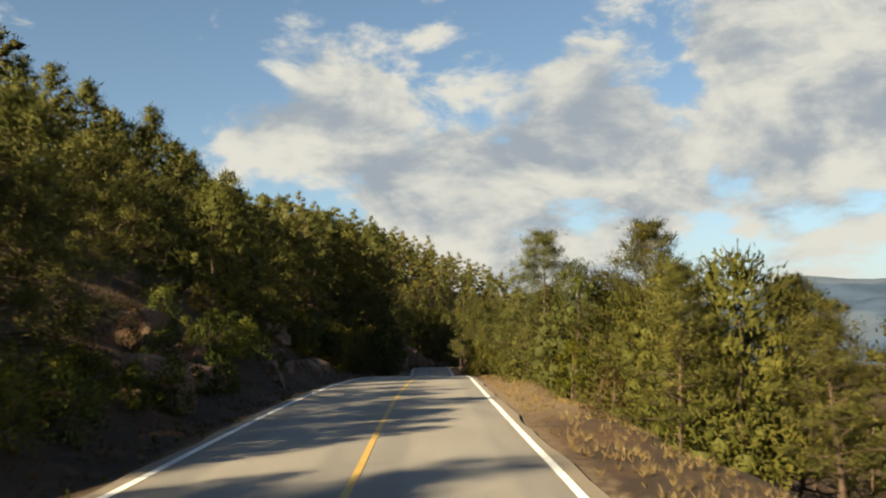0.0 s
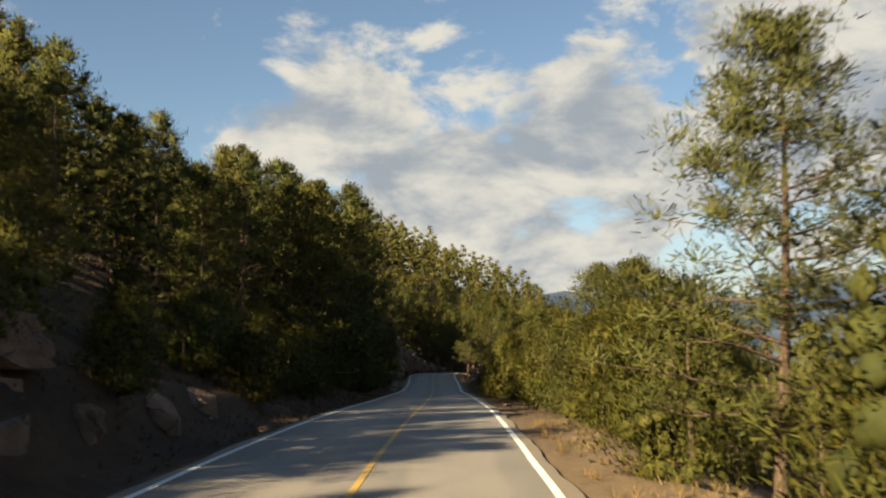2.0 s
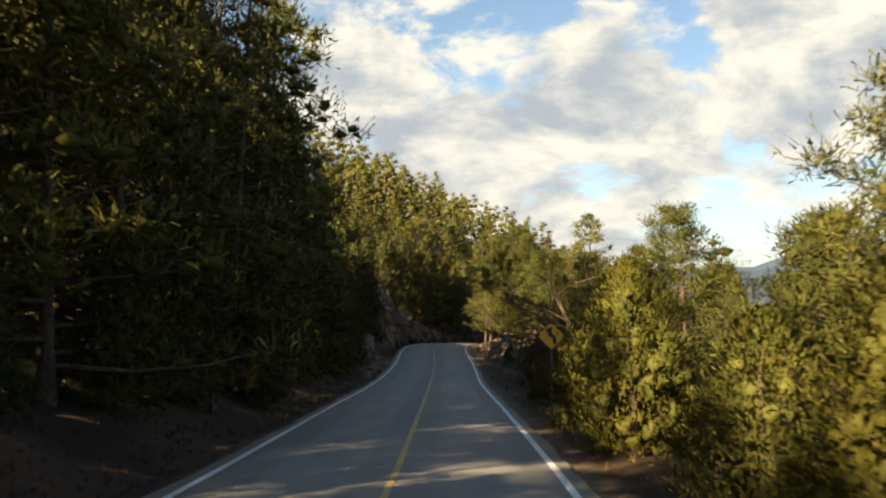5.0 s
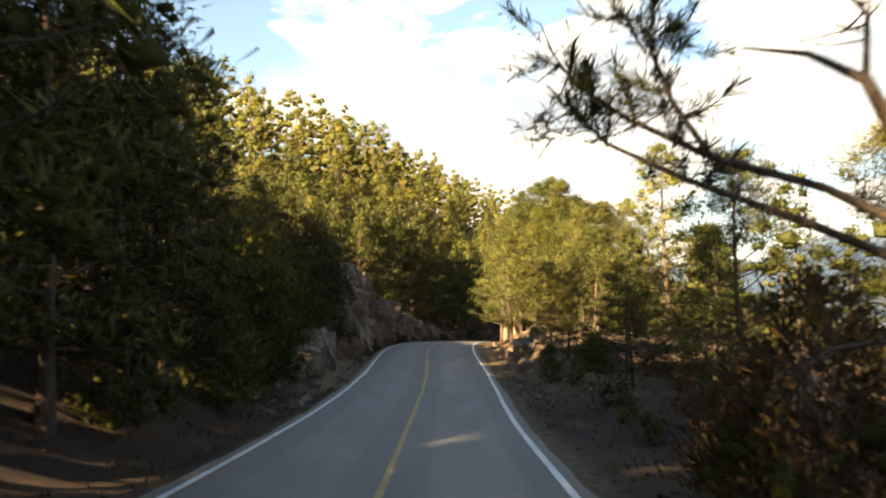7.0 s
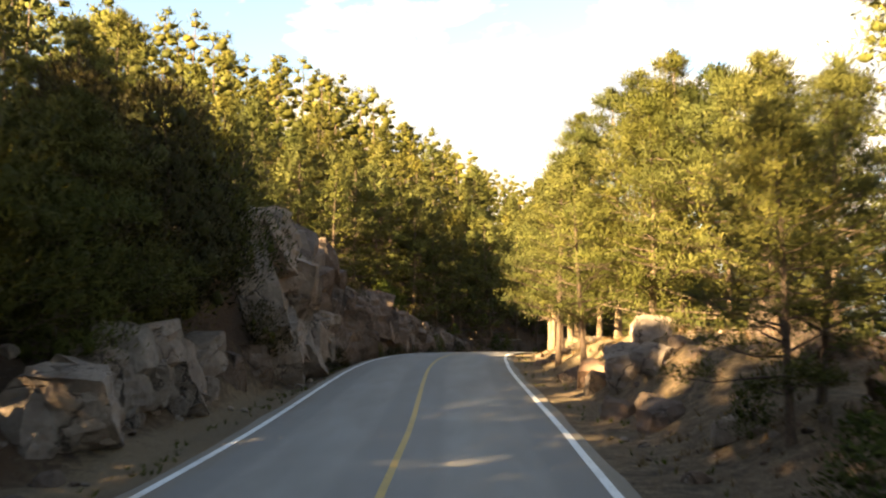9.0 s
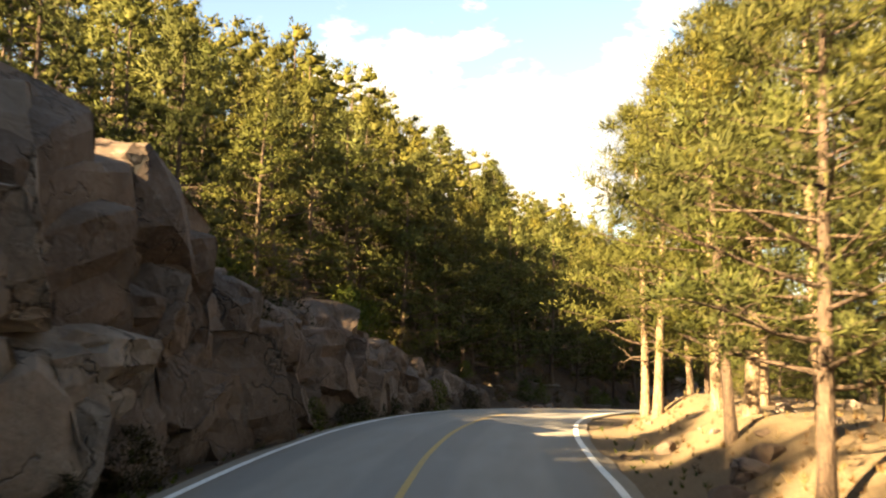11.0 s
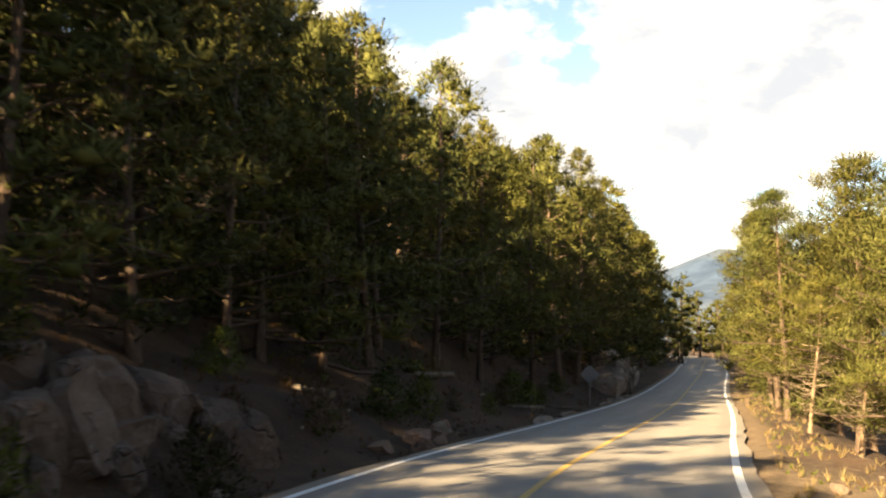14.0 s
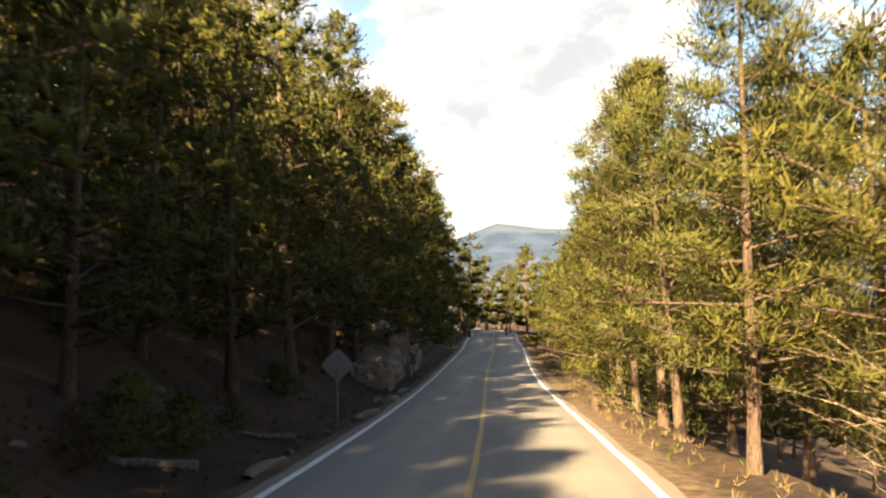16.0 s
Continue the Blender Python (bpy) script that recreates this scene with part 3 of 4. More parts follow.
def pine_thing(kind, label, group, leaf, h, *a, **k):
    trunk, wood, v, f, out, hearts = pine_parts(*a[:1], h, *a[1:], **k)
    thing = empty("pine_tree", label, "tree", group)
    piece("trunk", trunk.mesh("trunk", TAN if k.get("bare", 0) else BARK, True), thing)
    piece("crown", leafy("crown", (v, f, out), wood, leaf, BARK if k.get("bare", 0) < 20 else DEAD, hearts), thing)
    stock(kind, thing, h)


def bush_thing(kind, name, label, category, group, leaf, h, *a, **k):
    wood, v, f, out, hearts = bushy_parts(a[0], h, *a[1:], **k)
    thing = empty(name, label, category, group)
    piece("stem" if not name.endswith("tree") else "trunk", wood.mesh("stem", BARK, True), thing)
    piece("crown", leafy("crown", (v, f, out), Pile(), leaf, BARK, hearts), thing)
    stock(kind, thing, h)


PINES = "pines along the road"
for k, (h, base, rad, dome) in enumerate(((9, 0.16, 3.6, False), (7.5, 0.06, 3.7, True), (11, 0.2, 3.6, False), (6.5, 0.05, 3.2, True))):
    pine_thing("near", "bushy long-needled pine with yellow-green tufts on the roadside", PINES, PINE, h, 11 + k, base, rad, 50 if dome else 46, 6, 0.47, 68, 0.20, 0.0160, dome=dome, up=0.25)
for k, (h, base, rad, dome) in enumerate(((12, 0.10, 3.4, False), (10, 0.06, 3.2, True), (14, 0.12, 3.7, False), (11, 0.08, 3.5, True))):
    pine_thing("mid", "dense green pine on the wooded slope above the road", "pines on the slope", PINE, h, 31 + k, base, rad, 44, 4, 0.58, 36, 0.28, 0.029, sides=5, dome=dome, up=0.25)
for k, (h, base, rad) in enumerate(((13, 0.28, 2.9), (12, 0.22, 3.1), (14.5, 0.32, 3.1))):
    pine_thing("tall", "tall pine with a bare pale trunk and open crown", "tall pines at the bend", PINE, h, 51 + k, base, rad, 46, 5, 0.56, 66, 0.23, 0.019, bare=7, up=0.22)
for k, (h, base, rad, dome) in enumerate(((12, 0.10, 3.4, False), (10, 0.06, 3.3, True), (13, 0.12, 3.6, False))):
    pine_thing("slope", "green pine among others on the wooded slope", "pines on the slope", PINE, h, 45 + k, base, rad, 40, 3, 0.80, 30, 0.34, 0.040, sides=6, dome=dome, up=0.25)
pine_thing("snag", "half-dead pine with many bare twisted grey branches", "", PINE, 8.5, 61, 0.6, 4.2, 24, 4, 0.40, 80, 0.21, 0.013, bare=54, lean=0.05)
for k, (h, rad) in enumerate(((5.0, 2.3), (4.2, 2.1), (6.0, 2.6))):
    bush_thing("juniper", "juniper_tree", "dense olive-green juniper with soft fine foliage beside the road", "tree", "junipers along the road", JUNIPER, h, 71 + k, rad, 0.03, 5200, 0.18, 0.025, cone=0.5)
for k, (h, rad) in enumerate(((2.2, 1.2), (1.7, 1.1))):
    bush_thing("shrub", "shrub", "low leafy green shrub on the verge", "shrub", "roadside shrubs", FRESH, h, 81 + k, rad, 0.02, 800, 0.16, 0.030, cone=0.5, stems=4)
bush_thing("bush", "shrub", "dark green bush growing between the rocks", "shrub", "bushes on the rock cut", OAK, 1.6, 86, 1.1, 0.02, 900, 0.15, 0.026, cone=0.45, stems=4)
bush_thing("oak", "oak_tree", "round evergreen oak growing over the rocks, leaves darkened for shade", "tree", "oaks above the rocks", OAK, 6.0, 99, 2.3, 0.10, 8000, 0.17, 0.026, cone=0.45)
bush_thing("fresh", "juniper_tree", "bright green young tree with a bare stem under the tall pines", "tree", "young trees at the bend", FRESH, 5.5, 97, 1.7, 0.42, 5000, 0.17, 0.024, cone=0.5)
bush_thing("russet", "shrub", "rust-brown dry shrub among the pines", "shrub", "dry shrubs", RUSSET, 2.6, 91, 1.5, 0.02, 1100, 0.17, 0.026, cone=0.6, stems=4)
pine_thing("sapling", "young bright pine sapling with upright candles", "young pines", FRESH, 2.6, 95, 0.08, 0.9, 22, 2, 0.22, 44, 0.17, 0.011)

dice = random.Random(5)


def plant(kind, s, l, h=None, turn=None, pick=None, lift=0.0, tilt=0.0):
    """A tree or bush of that kind on the ground."""
    rows = STOCK[kind]
    row = rows[dice.randrange(len(rows)) if pick is None else pick]
    k = (h or row[1] * dice.uniform(0.85, 1.15)) / row[1]
    p = spot(s, l, lift)
    m = pose(*p, dice.uniform(-2, 2) + tilt, dice.uniform(-2, 2), dice.uniform(0, 360) if turn is None else turn)
    if row[2]:
        return copy_thing(row[0], m @ Matrix.Scale(k / row[2], 4))
    row[2] = k
    row[0].matrix_world = m @ Matrix.Scale(k, 4)
    return row[0]


TAKEN = []


def clear(s, l, gap):
    """True if no tree stands within gap metres yet; the place is then taken."""
    x, y = plan(s, l)
    x, y = float(x), float(y)
    for a, b in TAKEN:
        if (a - x) ** 2 + (b - y) ** 2 < gap * gap:
            return False
    TAKEN.append((x, y))
    return True


def key(kind, s, l, h, **k):
    """A tree that stands out."""
    clear(s, l, 0.01)
    return plant(kind, s, l, h, **k)


# Key trees beside the road, by stretch
for s, l, h, kind, pick in ((42.5, -8.7, 6.0, "juniper", 2), (52, -9.6, 5.6, "near", 3), (46, -12.5, 5.0, "juniper", 0), (57, -8.0, 2.6, "juniper", 1), (51.6, -6.2, 2.3, "juniper", 1), (48.5, -7.6, 3.2, "juniper", 0), (46.2, -7.0, 2.2, "juniper", 2), (20, -8.2, 6.0, "near", 3), (36, -12, 5.5, "near", 3),
                            (43, 5.9, 7.1, "near", 0), (39.5, 7.0, 5.6, "juniper", 2), (36, 8.8, 5.2, "juniper", 1), (41.5, 8.6, 6.0, "juniper", 0), (46.5, 5.6, 3.6, "juniper", 0), (52, 6.5, 4.2, "juniper", 2), (30, 8.5, 5.6, "juniper", 2),
                            (23, 8.6, 5.2, "juniper", 1), (16, -7.8, 5.5, "near", 3), (35, 9.1, 7.8, "near", 0), (27, 11.5, 6.5, "near", 1), (62, 6.4, 4.0, "juniper", 2), (109, 8.2, 6.5, "near", 3), (103, 8.4, 7.5, "near", 0), (97, 8.0, 5.5, "near", 1), (112.5, 5.3, 2.9, "russet", 0), (114.6, 5.8, 3.0, "russet", 0), (110.2, 6.5, 2.8, "russet", 0), (117, 6.2, 2.2, "russet", 0), (121, 7.0, 2.4, "russet", 0), (58, 7.2, 4.4, "juniper", 0), (22, 6.8, 4.4, "near", 0), (17, 8.4, 4.0, "near", 2), (66, 7.8, 7.2, "near", 3), (70, 6.6, 3.6, "juniper", 0), (77, 7.8, 5.0, "near", 3), (82, 9.4, 7.0, "near", 3), (92, 8.5, 6.5, "near", 0),
                            (121, 10.5, 8.0, "near", 2), (129, 9.6, 8.0, "near", 0), (150.5, 8.6, 6.0, "near", 0), (145.0, 5.7, 5.0, "near", 0), (146.2, 6.6, 5.3, "near", 2), (165, 9.1, 10.4, "tall", 1), (165, 5.6, 7.6, "near", 2), (160, 10.5, 8.2, "near", 1), (93, 4.9, 3.8, "juniper", 2), (96, 5.4, 4.2, "juniper", 0), (92, 11.2, 11.2, "near", 1), (89, 9.0, 7.0, "near", 3), (174, 6.6, 10, "tall", 1), (166, 9.4, 9.5, "near", 0), (183, 6.6, 10.5, "tall", 1), (100, 4.85, 3.2, "juniper", 0), (141, -6.8, 3.6, "juniper", 0), (144.6, -7.6, 5.4, "juniper", 2), (156.4, -6.7, 6.6, "oak", 0), (153.6, -8.2, 6.0, "oak", 0), (147.6, -8.4, 6.4, "juniper", 0), (137, -7.0, 3.6, "juniper", 1), (83, 6.0, 3.4, "juniper", 0), (88, 5.9, 3.2, "juniper", 1), (79, 6.4, 3.0, "juniper", 1), (75.5, 6.1, 3.4, "juniper", 0), (178, 6.0, 8.5, "near", 2), (160.5, 9.4, 8.6, "near", 1), (154, 8.6, 7.0, "near", 2), (163, 7.6, 8.2, "near", 0), (170, 5.2, 8.6, "near", 2),
                            (188.8, 5.5, 11, "tall", 0), (191.3, 5.15, 10.8, "tall", 1), (186.5, 7.0, 5.4, "fresh", 0), (192.6, 7.2, 5.6, "fresh", 0), (180, 6.8, 12, "tall", 2), (176, 8.4, 12, "tall", 1), (197, 6.6, 10.5, "tall", 0), (186, 8.2, 12, "tall", 2), (172, 9.5, 12, "tall", 0),
                            (199, 8.6, 10, "tall", 1), (208, 8.6, 9.5, "tall", 0), (152, -7.3, 5.6, "near", 3), (148.5, -7.6, 4.6, "near", 1), (103, -7.4, 15.5, "mid", 0), (108, -7.2, 16.5, "mid", 2), (113.2, -7.3, 16.5, "mid", 0), (121.5, -7.3, 14.5, "mid", 2), (126, -7.0, 12.5, "mid", 0), (98, -7.6, 14, "mid", 3), (93, -7.6, 13.5, "mid", 1), (129.5, -7.2, 11, "mid", 2), (124, -9.6, 13, "mid", 0), (117.5, -7.2, 13.5, "mid", 2), (240, -6.8, 13.0, "mid", 2), (246, -6.4, 14.6, "mid", 0), (254, -6.6, 15.5, "mid", 2), (231, -7.4, 10.5, "mid", 0), (230.5, 4.7, 8.8, "near", 2), (234, 5.6, 8.4, "near", 2), (237.4, 4.8, 9.4, "near", 2), (240.8, 5.0, 10, "near", 2), (245, 4.9, 10, "near", 2), (250, 5.0, 10, "near", 2), (256, 5.2, 10, "near", 2), (226, 6.6, 9.8, "near", 0), (217, 7.4, 8.5, "near", 2), (224.6, 5.0, 4.8, "snag", 0), (222.4, 6.2, 4.2, "snag", 0), (220, 7.0, 8.5, "near", 0), (233, 8.0, 9.6, "near", 0), (240, 8.6, 11, "near", 0), (247, 8.4, 11.0, "near", 1), (263, 6.4, 11, "tall", 0)):
    key(kind, s, l, h, pick=pick)
for s, l, h, kind in ((24, 5.6, 1.4, "russet"), (32, 5.8, 2.4, "sapling"), (66, 5.6, 1.5, "sapling"), (72, 5.2, 1.3, "shrub"), (128, 6.0, 0.8, "shrub"), (146.5, 5.6, 0.9, "shrub"), (186, -4.5, 0.9, "shrub"), (180, -4.4, 1.1, "shrub"), (200, -4.6, 1.4, "shrub"),
                      (161, -6.6, 4.6, "juniper"), (159, -7.0, 5.2, "near"), (163, -7.6, 5.0, "near"), (155.5, -9.6, 6.0, "near"), (146, -7.6, 5.5, "near"), (140, -8.0, 6.5, "near"), (157, -8.4, 6.0, "near"), (150, -7.0, 3.6, "juniper"), (155, -7.2, 3.8, "juniper")):
    key(kind, s, l, h)


def tallest(s, l):
    """How high the wood grows there: lower on the spurs, and above the cut to let the sun through."""
    ranks = (table(s, (40, 4.8), (56, 7.4), (66, 9.2), (90, 13.8), (114, 17), (126, 14.5), (134, 11), (148, 8), (156, 6.5), (178, 6), (188, 9.8), (210, 10.8), (234, 11.6), (246, 14.2), (258, 15.5), (282, 16)),
             table(s, (40, 6), (66, 9.5), (90, 11.2), (114, 15.8), (126, 14), (138, 10.5), (158, 8), (178, 8), (192, 11), (222, 12.3), (246, 11), (258, 10.3), (282, 14)),
             table(s, (40, 7.5), (78, 12), (102, 11.5), (122, 14), (140, 12), (158, 9.5), (180, 9.5), (205, 13.5), (234, 13.8), (258, 13.8), (282, 10.5), (306, 12)),
             table(s, (60, 12.5), (110, 15), (140, 13), (160, 12.5), (190, 14.5), (234, 16.5), (258, 16), (282, 14), (318, 10.5)),
             table(s, (60, 9), (110, 16), (140, 13.5), (200, 16), (234, 17), (270, 18), (294, 15.5), (318, 14)))
    return float(np.interp(-l, (8, 14, 22, 32, 45), ranks))


# The wood on the slope, in rows that thin out with distance
def scatter(count, s0, s1, l0, l1, gap, kinds, lo, hi):
    for _ in range(count):
        s, l = dice.uniform(s0, s1), dice.uniform(l0, l1)
        if clear(s, l, gap):
            plant(dice.choice(kinds), s, l, dice.uniform(lo, hi))


def wood(count, s0, s1, l0, l1, gap, kinds):
    """Trees on the hill's side, as tall as they grow there."""
    for _ in range(count):
        s, l = dice.uniform(s0, s1), dice.uniform(l0, l1)
        if clear(s, l, gap):
            plant("slope" if l < -11.5 else dice.choice(kinds), s, l, tallest(s, l) * dice.uniform(0.84, 1.06))


scatter(60, 62, 90, -8.2, -6.0, 1.9, ("juniper",), 2.2, 3.6)
scatter(90, 90, 140, -7.2, -5.9, 1.9, ("juniper",), 2.6, 4.4)
wood(110, 62, 86, -10.5, -6.8, 2.8, ("mid",))
wood(60, 84, 97, -11.0, -6.8, 2.4, ("mid",))
wood(90, 97, 118, -12.0, -6.8, 2.4, ("mid",))
wood(90, 118, 140, -11.0, -6.8, 2.3, ("mid",))
wood(60, 204, 226, -12.5, -7.6, 2.5, ("mid",))
wood(60, 226, 238, -11.0, -6.4, 2.5, ("mid",))
wood(120, 238, 272, -11.0, -6.2, 3.0, ("mid",))
wood(70, 270, 330, -9, -6.0, 3.8, ("slope",))
# Low pines mostly out of view, added to shade the bank and road
scatter(55, -14, 26, -12.5, -8.4, 2.8, ("slope",), 4.4, 6)
scatter(30, 26, 44, -14, -11.5, 2.7, ("slope",), 3.8, 5)
scatter(60, 4, 46, -10.5, -7.5, 1.8, ("shrub", "russet"), 0.7, 1.4)
scatter(90, 10, 44, -7.4, -5.6, 1.0, ("shrub",), 0.7, 1.5)
scatter(60, -24, 42, -26, -13, 5.2, ("slope",), 5, 7.5)
wood(60, 42, 70, -24, -11, 4.4, ("slope",))
wood(120, 70, 90, -24, -10.5, 4.4, ("slope",))
wood(220, 90, 138, -24, -10.5, 4.4, ("slope",))
wood(130, 138, 206, -11.5, -7.4, 3.4, ("mid",))
wood(240, 138, 206, -24, -11, 5.0, ("slope",))
scatter(60, 138, 206, -8.5, -6.6, 2.0, ("shrub", "shrub"), 1.0, 2.2)
scatter(26, 160, 206, -6.6, -5.4, 1.3, ("bush",), 0.8, 1.8)
scatter(16, 164, 206, -4.7, -4.1, 1.2, ("bush",), 0.5, 1.0)
wood(130, 190, 222, -24, -10, 3.9, ("slope",))
wood(50, 222, 242, -24, -10, 4.2, ("slope",))
wood(140, 242, 330, -24, -10, 4.6, ("slope",))
scatter(45, 60, 150, 10.5, 15, 5.2, ("mid",), 6, 8.5)
scatter(40, 156, 205, 9.5, 16, 4.4, ("tall", "mid", "mid"), 9, 12)
scatter(30, 228, 262, 5.8, 11, 3.6, ("near",), 9, 11.5)
scatter(70, 255, 330, 5.8, 12, 3.8, ("slope",), 9.5, 12.5)
scatter(30, 205, 230, 7.5, 13, 3.8, ("mid",), 7, 10)
scatter(30, 10, 60, 11, 17, 4.2, ("juniper", "slope"), 4, 7)
scatter(90, 62, 142, -8.5, -5.4, 2.2, ("shrub", "russet", "shrub"), 1.0, 2.2)
scatter(60, 224, 300, -7.5, -5.4, 2.2, ("shrub", "shrub", "russet"), 0.6, 1.4)
scatter(50, 204, 232, -9, -4.8, 1.7, ("shrub", "russet"), 0.6, 1.3)
scatter(90, 172, 240, -15, -6.6, 1.7, ("shrub", "russet", "shrub"), 0.7, 1.7)
scatter(34, 117, 148, 7.6, 13, 2.8, ("mid",), 5.2, 7.4)
scatter(70, 100, 149, 5.0, 10, 1.3, ("russet", "shrub", "russet"), 0.6, 1.6)


def woods(name, label, seed, count, s0, s1, l0, l1, gap, lo, hi, limbs=15, size=0.45, wide=0.062):
    """A far part of the forest, in one mesh."""
    rng = np.random.default_rng(seed)
    kinds = [pine_parts(seed + k, 12, b, r, limbs, 2, 1.0, 18, size, wide, sides=4, up=0.22, dome=k == 1) for k, (b, r) in enumerate(((0.14, 3.4), (0.18, 3.8), (0.12, 3.0)))]
    vs, fs, os, vt, ft, inner, n, m = [], [], [], [], [], [], 0, 0
    for _ in range(count):
        s, l = rng.uniform(s0, s1), rng.uniform(l0, l1)
        if not clear(s, l, gap):
            continue
        trunk, _, v, f, out, hearts = kinds[rng.integers(3)]
        k, a, p = (rng.uniform(lo, hi) if l > 0 or s > 340 else tallest(s, l) * rng.uniform(0.74, 1.0)) / 12, rng.uniform(0, 6.28), np.array(spot(s, l))
        turn = np.array(((math.cos(a), -math.sin(a), 0), (math.sin(a), math.cos(a), 0), (0, 0, 1))) * k
        vs.append(v @ turn.T + p), fs.append(f + n), os.append(out @ turn.T / k), inner.append(np.arange(len(f)) >= len(f) - hearts)
        n += len(v)
        tv = np.concatenate(trunk.v)
        vt.append(tv @ turn.T + p), ft.extend([[i + m for i in q] for q in trunk.f])
        m += len(tv)
    top = empty(name, label, "forest", kind="stuff")
    crowns = mesh("crowns", np.concatenate(vs), np.concatenate(fs), PINE)
    crowns.materials.append(CORE_SHADE)
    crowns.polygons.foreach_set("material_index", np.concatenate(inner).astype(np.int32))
    soften(crowns, np.concatenate(os))
    piece("crowns", crowns, top)
    piece("trunks", mesh("trunks", np.concatenate(vt), ft, BARK), top)


woods("slope_forest", "pine forest covering the steep slope above the road", 7, 110, 40, 110, -31, -24, 6.0, 8, 10.5)
# Mostly out of view; set dense to break up the sun on the road
woods("slope_forest", "tall pines along the crest of the slope, mostly unseen, shading the road", 5, 260, -45, 66, -42, -26, 3.8, 14, 18)
woods("slope_forest", "pine forest high on the slope", 4, 130, 66, 110, -58, -31, 6.6, 8, 11)
woods("slope_forest", "pine forest covering the steep slope above the rock cut", 6, 380, 110, 200, -62, -24, 5.6, 11, 14)
woods("slope_forest", "pine forest on the hillside behind the bend", 8, 800, 200, 420, -95, -24, 6.0, 12, 17)
woods("valley_forest", "pine forest on the falling ground below the road", 9, 260, 10, 420, 14, 36, 5.0, 8, 12)
woods("slope_forest", "pine forest at the far end of the road", 10, 260, 330, 420, -24, 30, 4.6, 9, 13)

# ---- distance ----
def ridge(name, label, az0, az1, far, tops, seed):
    """A long wooded mountain on the skyline."""
    az = np.linspace(az0, az1, 90)
    out, deep = [], 14
    for j in range(deep):
        k = j / (deep - 1)
        d = far * (0.72 + 0.45 * k)
        prof = np.interp(az, [a for a, _ in tops], [e for _, e in tops])
        hh = np.tan(np.radians(prof)) * far * (1 - abs(k - 0.62) / 0.62 if k < 0.62 else 1 - (k - 0.62) * 0.8) ** 0.9
        x, y = np.sin(np.radians(az)) * d, np.cos(np.radians(az)) * d
        bump = (grid_noise(x, y, seed, far * 0.06) * 0.16 + grid_noise(x, y, seed + 1, far * 0.02) * 0.07) * hh * (0.3 + 0.7 * (abs(k - 0.62) > 0.1))
        out.append(np.stack([x, y, hh + bump - 12], 1))
    i = np.arange(deep * 90).reshape(deep, 90)
    f = np.stack([i[:-1, :-1], i[:-1, 1:], i[1:, 1:], i[1:, :-1]], -1).reshape(-1, 4)
    return tagged(new(name, mesh(name, np.concatenate(out), f, HAZED_WOOD, True)), label, "mountain", kind="structure")


ridge("backdrop", "wooded mountain with blue-grey haze painted in and pale bare cliffs", -30, 80, 2600,
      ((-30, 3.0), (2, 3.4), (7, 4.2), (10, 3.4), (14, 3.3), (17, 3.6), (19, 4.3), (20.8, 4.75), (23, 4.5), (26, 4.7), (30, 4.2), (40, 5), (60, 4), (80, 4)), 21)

# ---- rocks ----
def rock_mesh(seed, level=3, cuts=9, block=True):
    """A fractured block or a rounder stone about a metre across: a ball cut by planes, with a rough skin."""
    rng = np.random.default_rng(seed)
    bm = bmesh.new()
    bmesh.ops.create_icosphere(bm, subdivisions=level, radius=0.95 if block else 0.62)
    v = np.array([p.co for p in bm.verts])
    ways = []
    if block:
        for k in range(3):
            for sign_of in (-1, 1):
                n = np.eye(3)[k] * sign_of + rng.normal(0, 0.16, 3)
                ways.append((n / np.linalg.norm(n), rng.uniform(0.40, 0.52)))
    for _ in range(cuts):
        n = rng.normal(0, 1, 3)
        ways.append((n / np.linalg.norm(n), rng.uniform(0.45, 0.62) if block else rng.uniform(0.26, 0.46)))
    for n, far in ways:
        v = v - np.maximum(v @ n - far, 0)[:, None] * n
    for p, q in zip(bm.verts, v):
        c = Vector(q)
        o = Vector((seed * 3.1, 0, 0))
        ledge = c.z * 3.4 + c.x * 0.5 + 0.9 * noise.noise(c * 1.7 + o)
        ledge = min(1.0, (ledge - math.floor(ledge)) * 5.0)
        p.co = c + c.normalized() * (0.05 * noise.noise(c * 2.3 + o) + 0.07 * (0.4 - abs(noise.noise(c * 4.2 + o))) + 0.045 * noise.noise(c * 11 + o) + (0.10 * ledge if block else 0))
    return bm


ROCKS = {}
for word, mat in (("grey", ROCK), ("pale", PALE), ("red", RED)):
    for k in range(6):
        bm = rock_mesh(200 + k, 4 if k < 3 else 3, 6)
        me = bpy.data.meshes.new("boulder")
        bm.to_mesh(me)
        bm.free()
        me.materials.append(mat)
        ROCKS.setdefault(word, []).append(me)
small = []
for k in range(4):
    bm = rock_mesh(300 + k, 2, 7, False)
    me = bpy.data.meshes.new("stone")
    bm.to_mesh(me)
    bm.free()
    me.materials.append(PALE if k % 2 else ROCK)
    small.append(me)


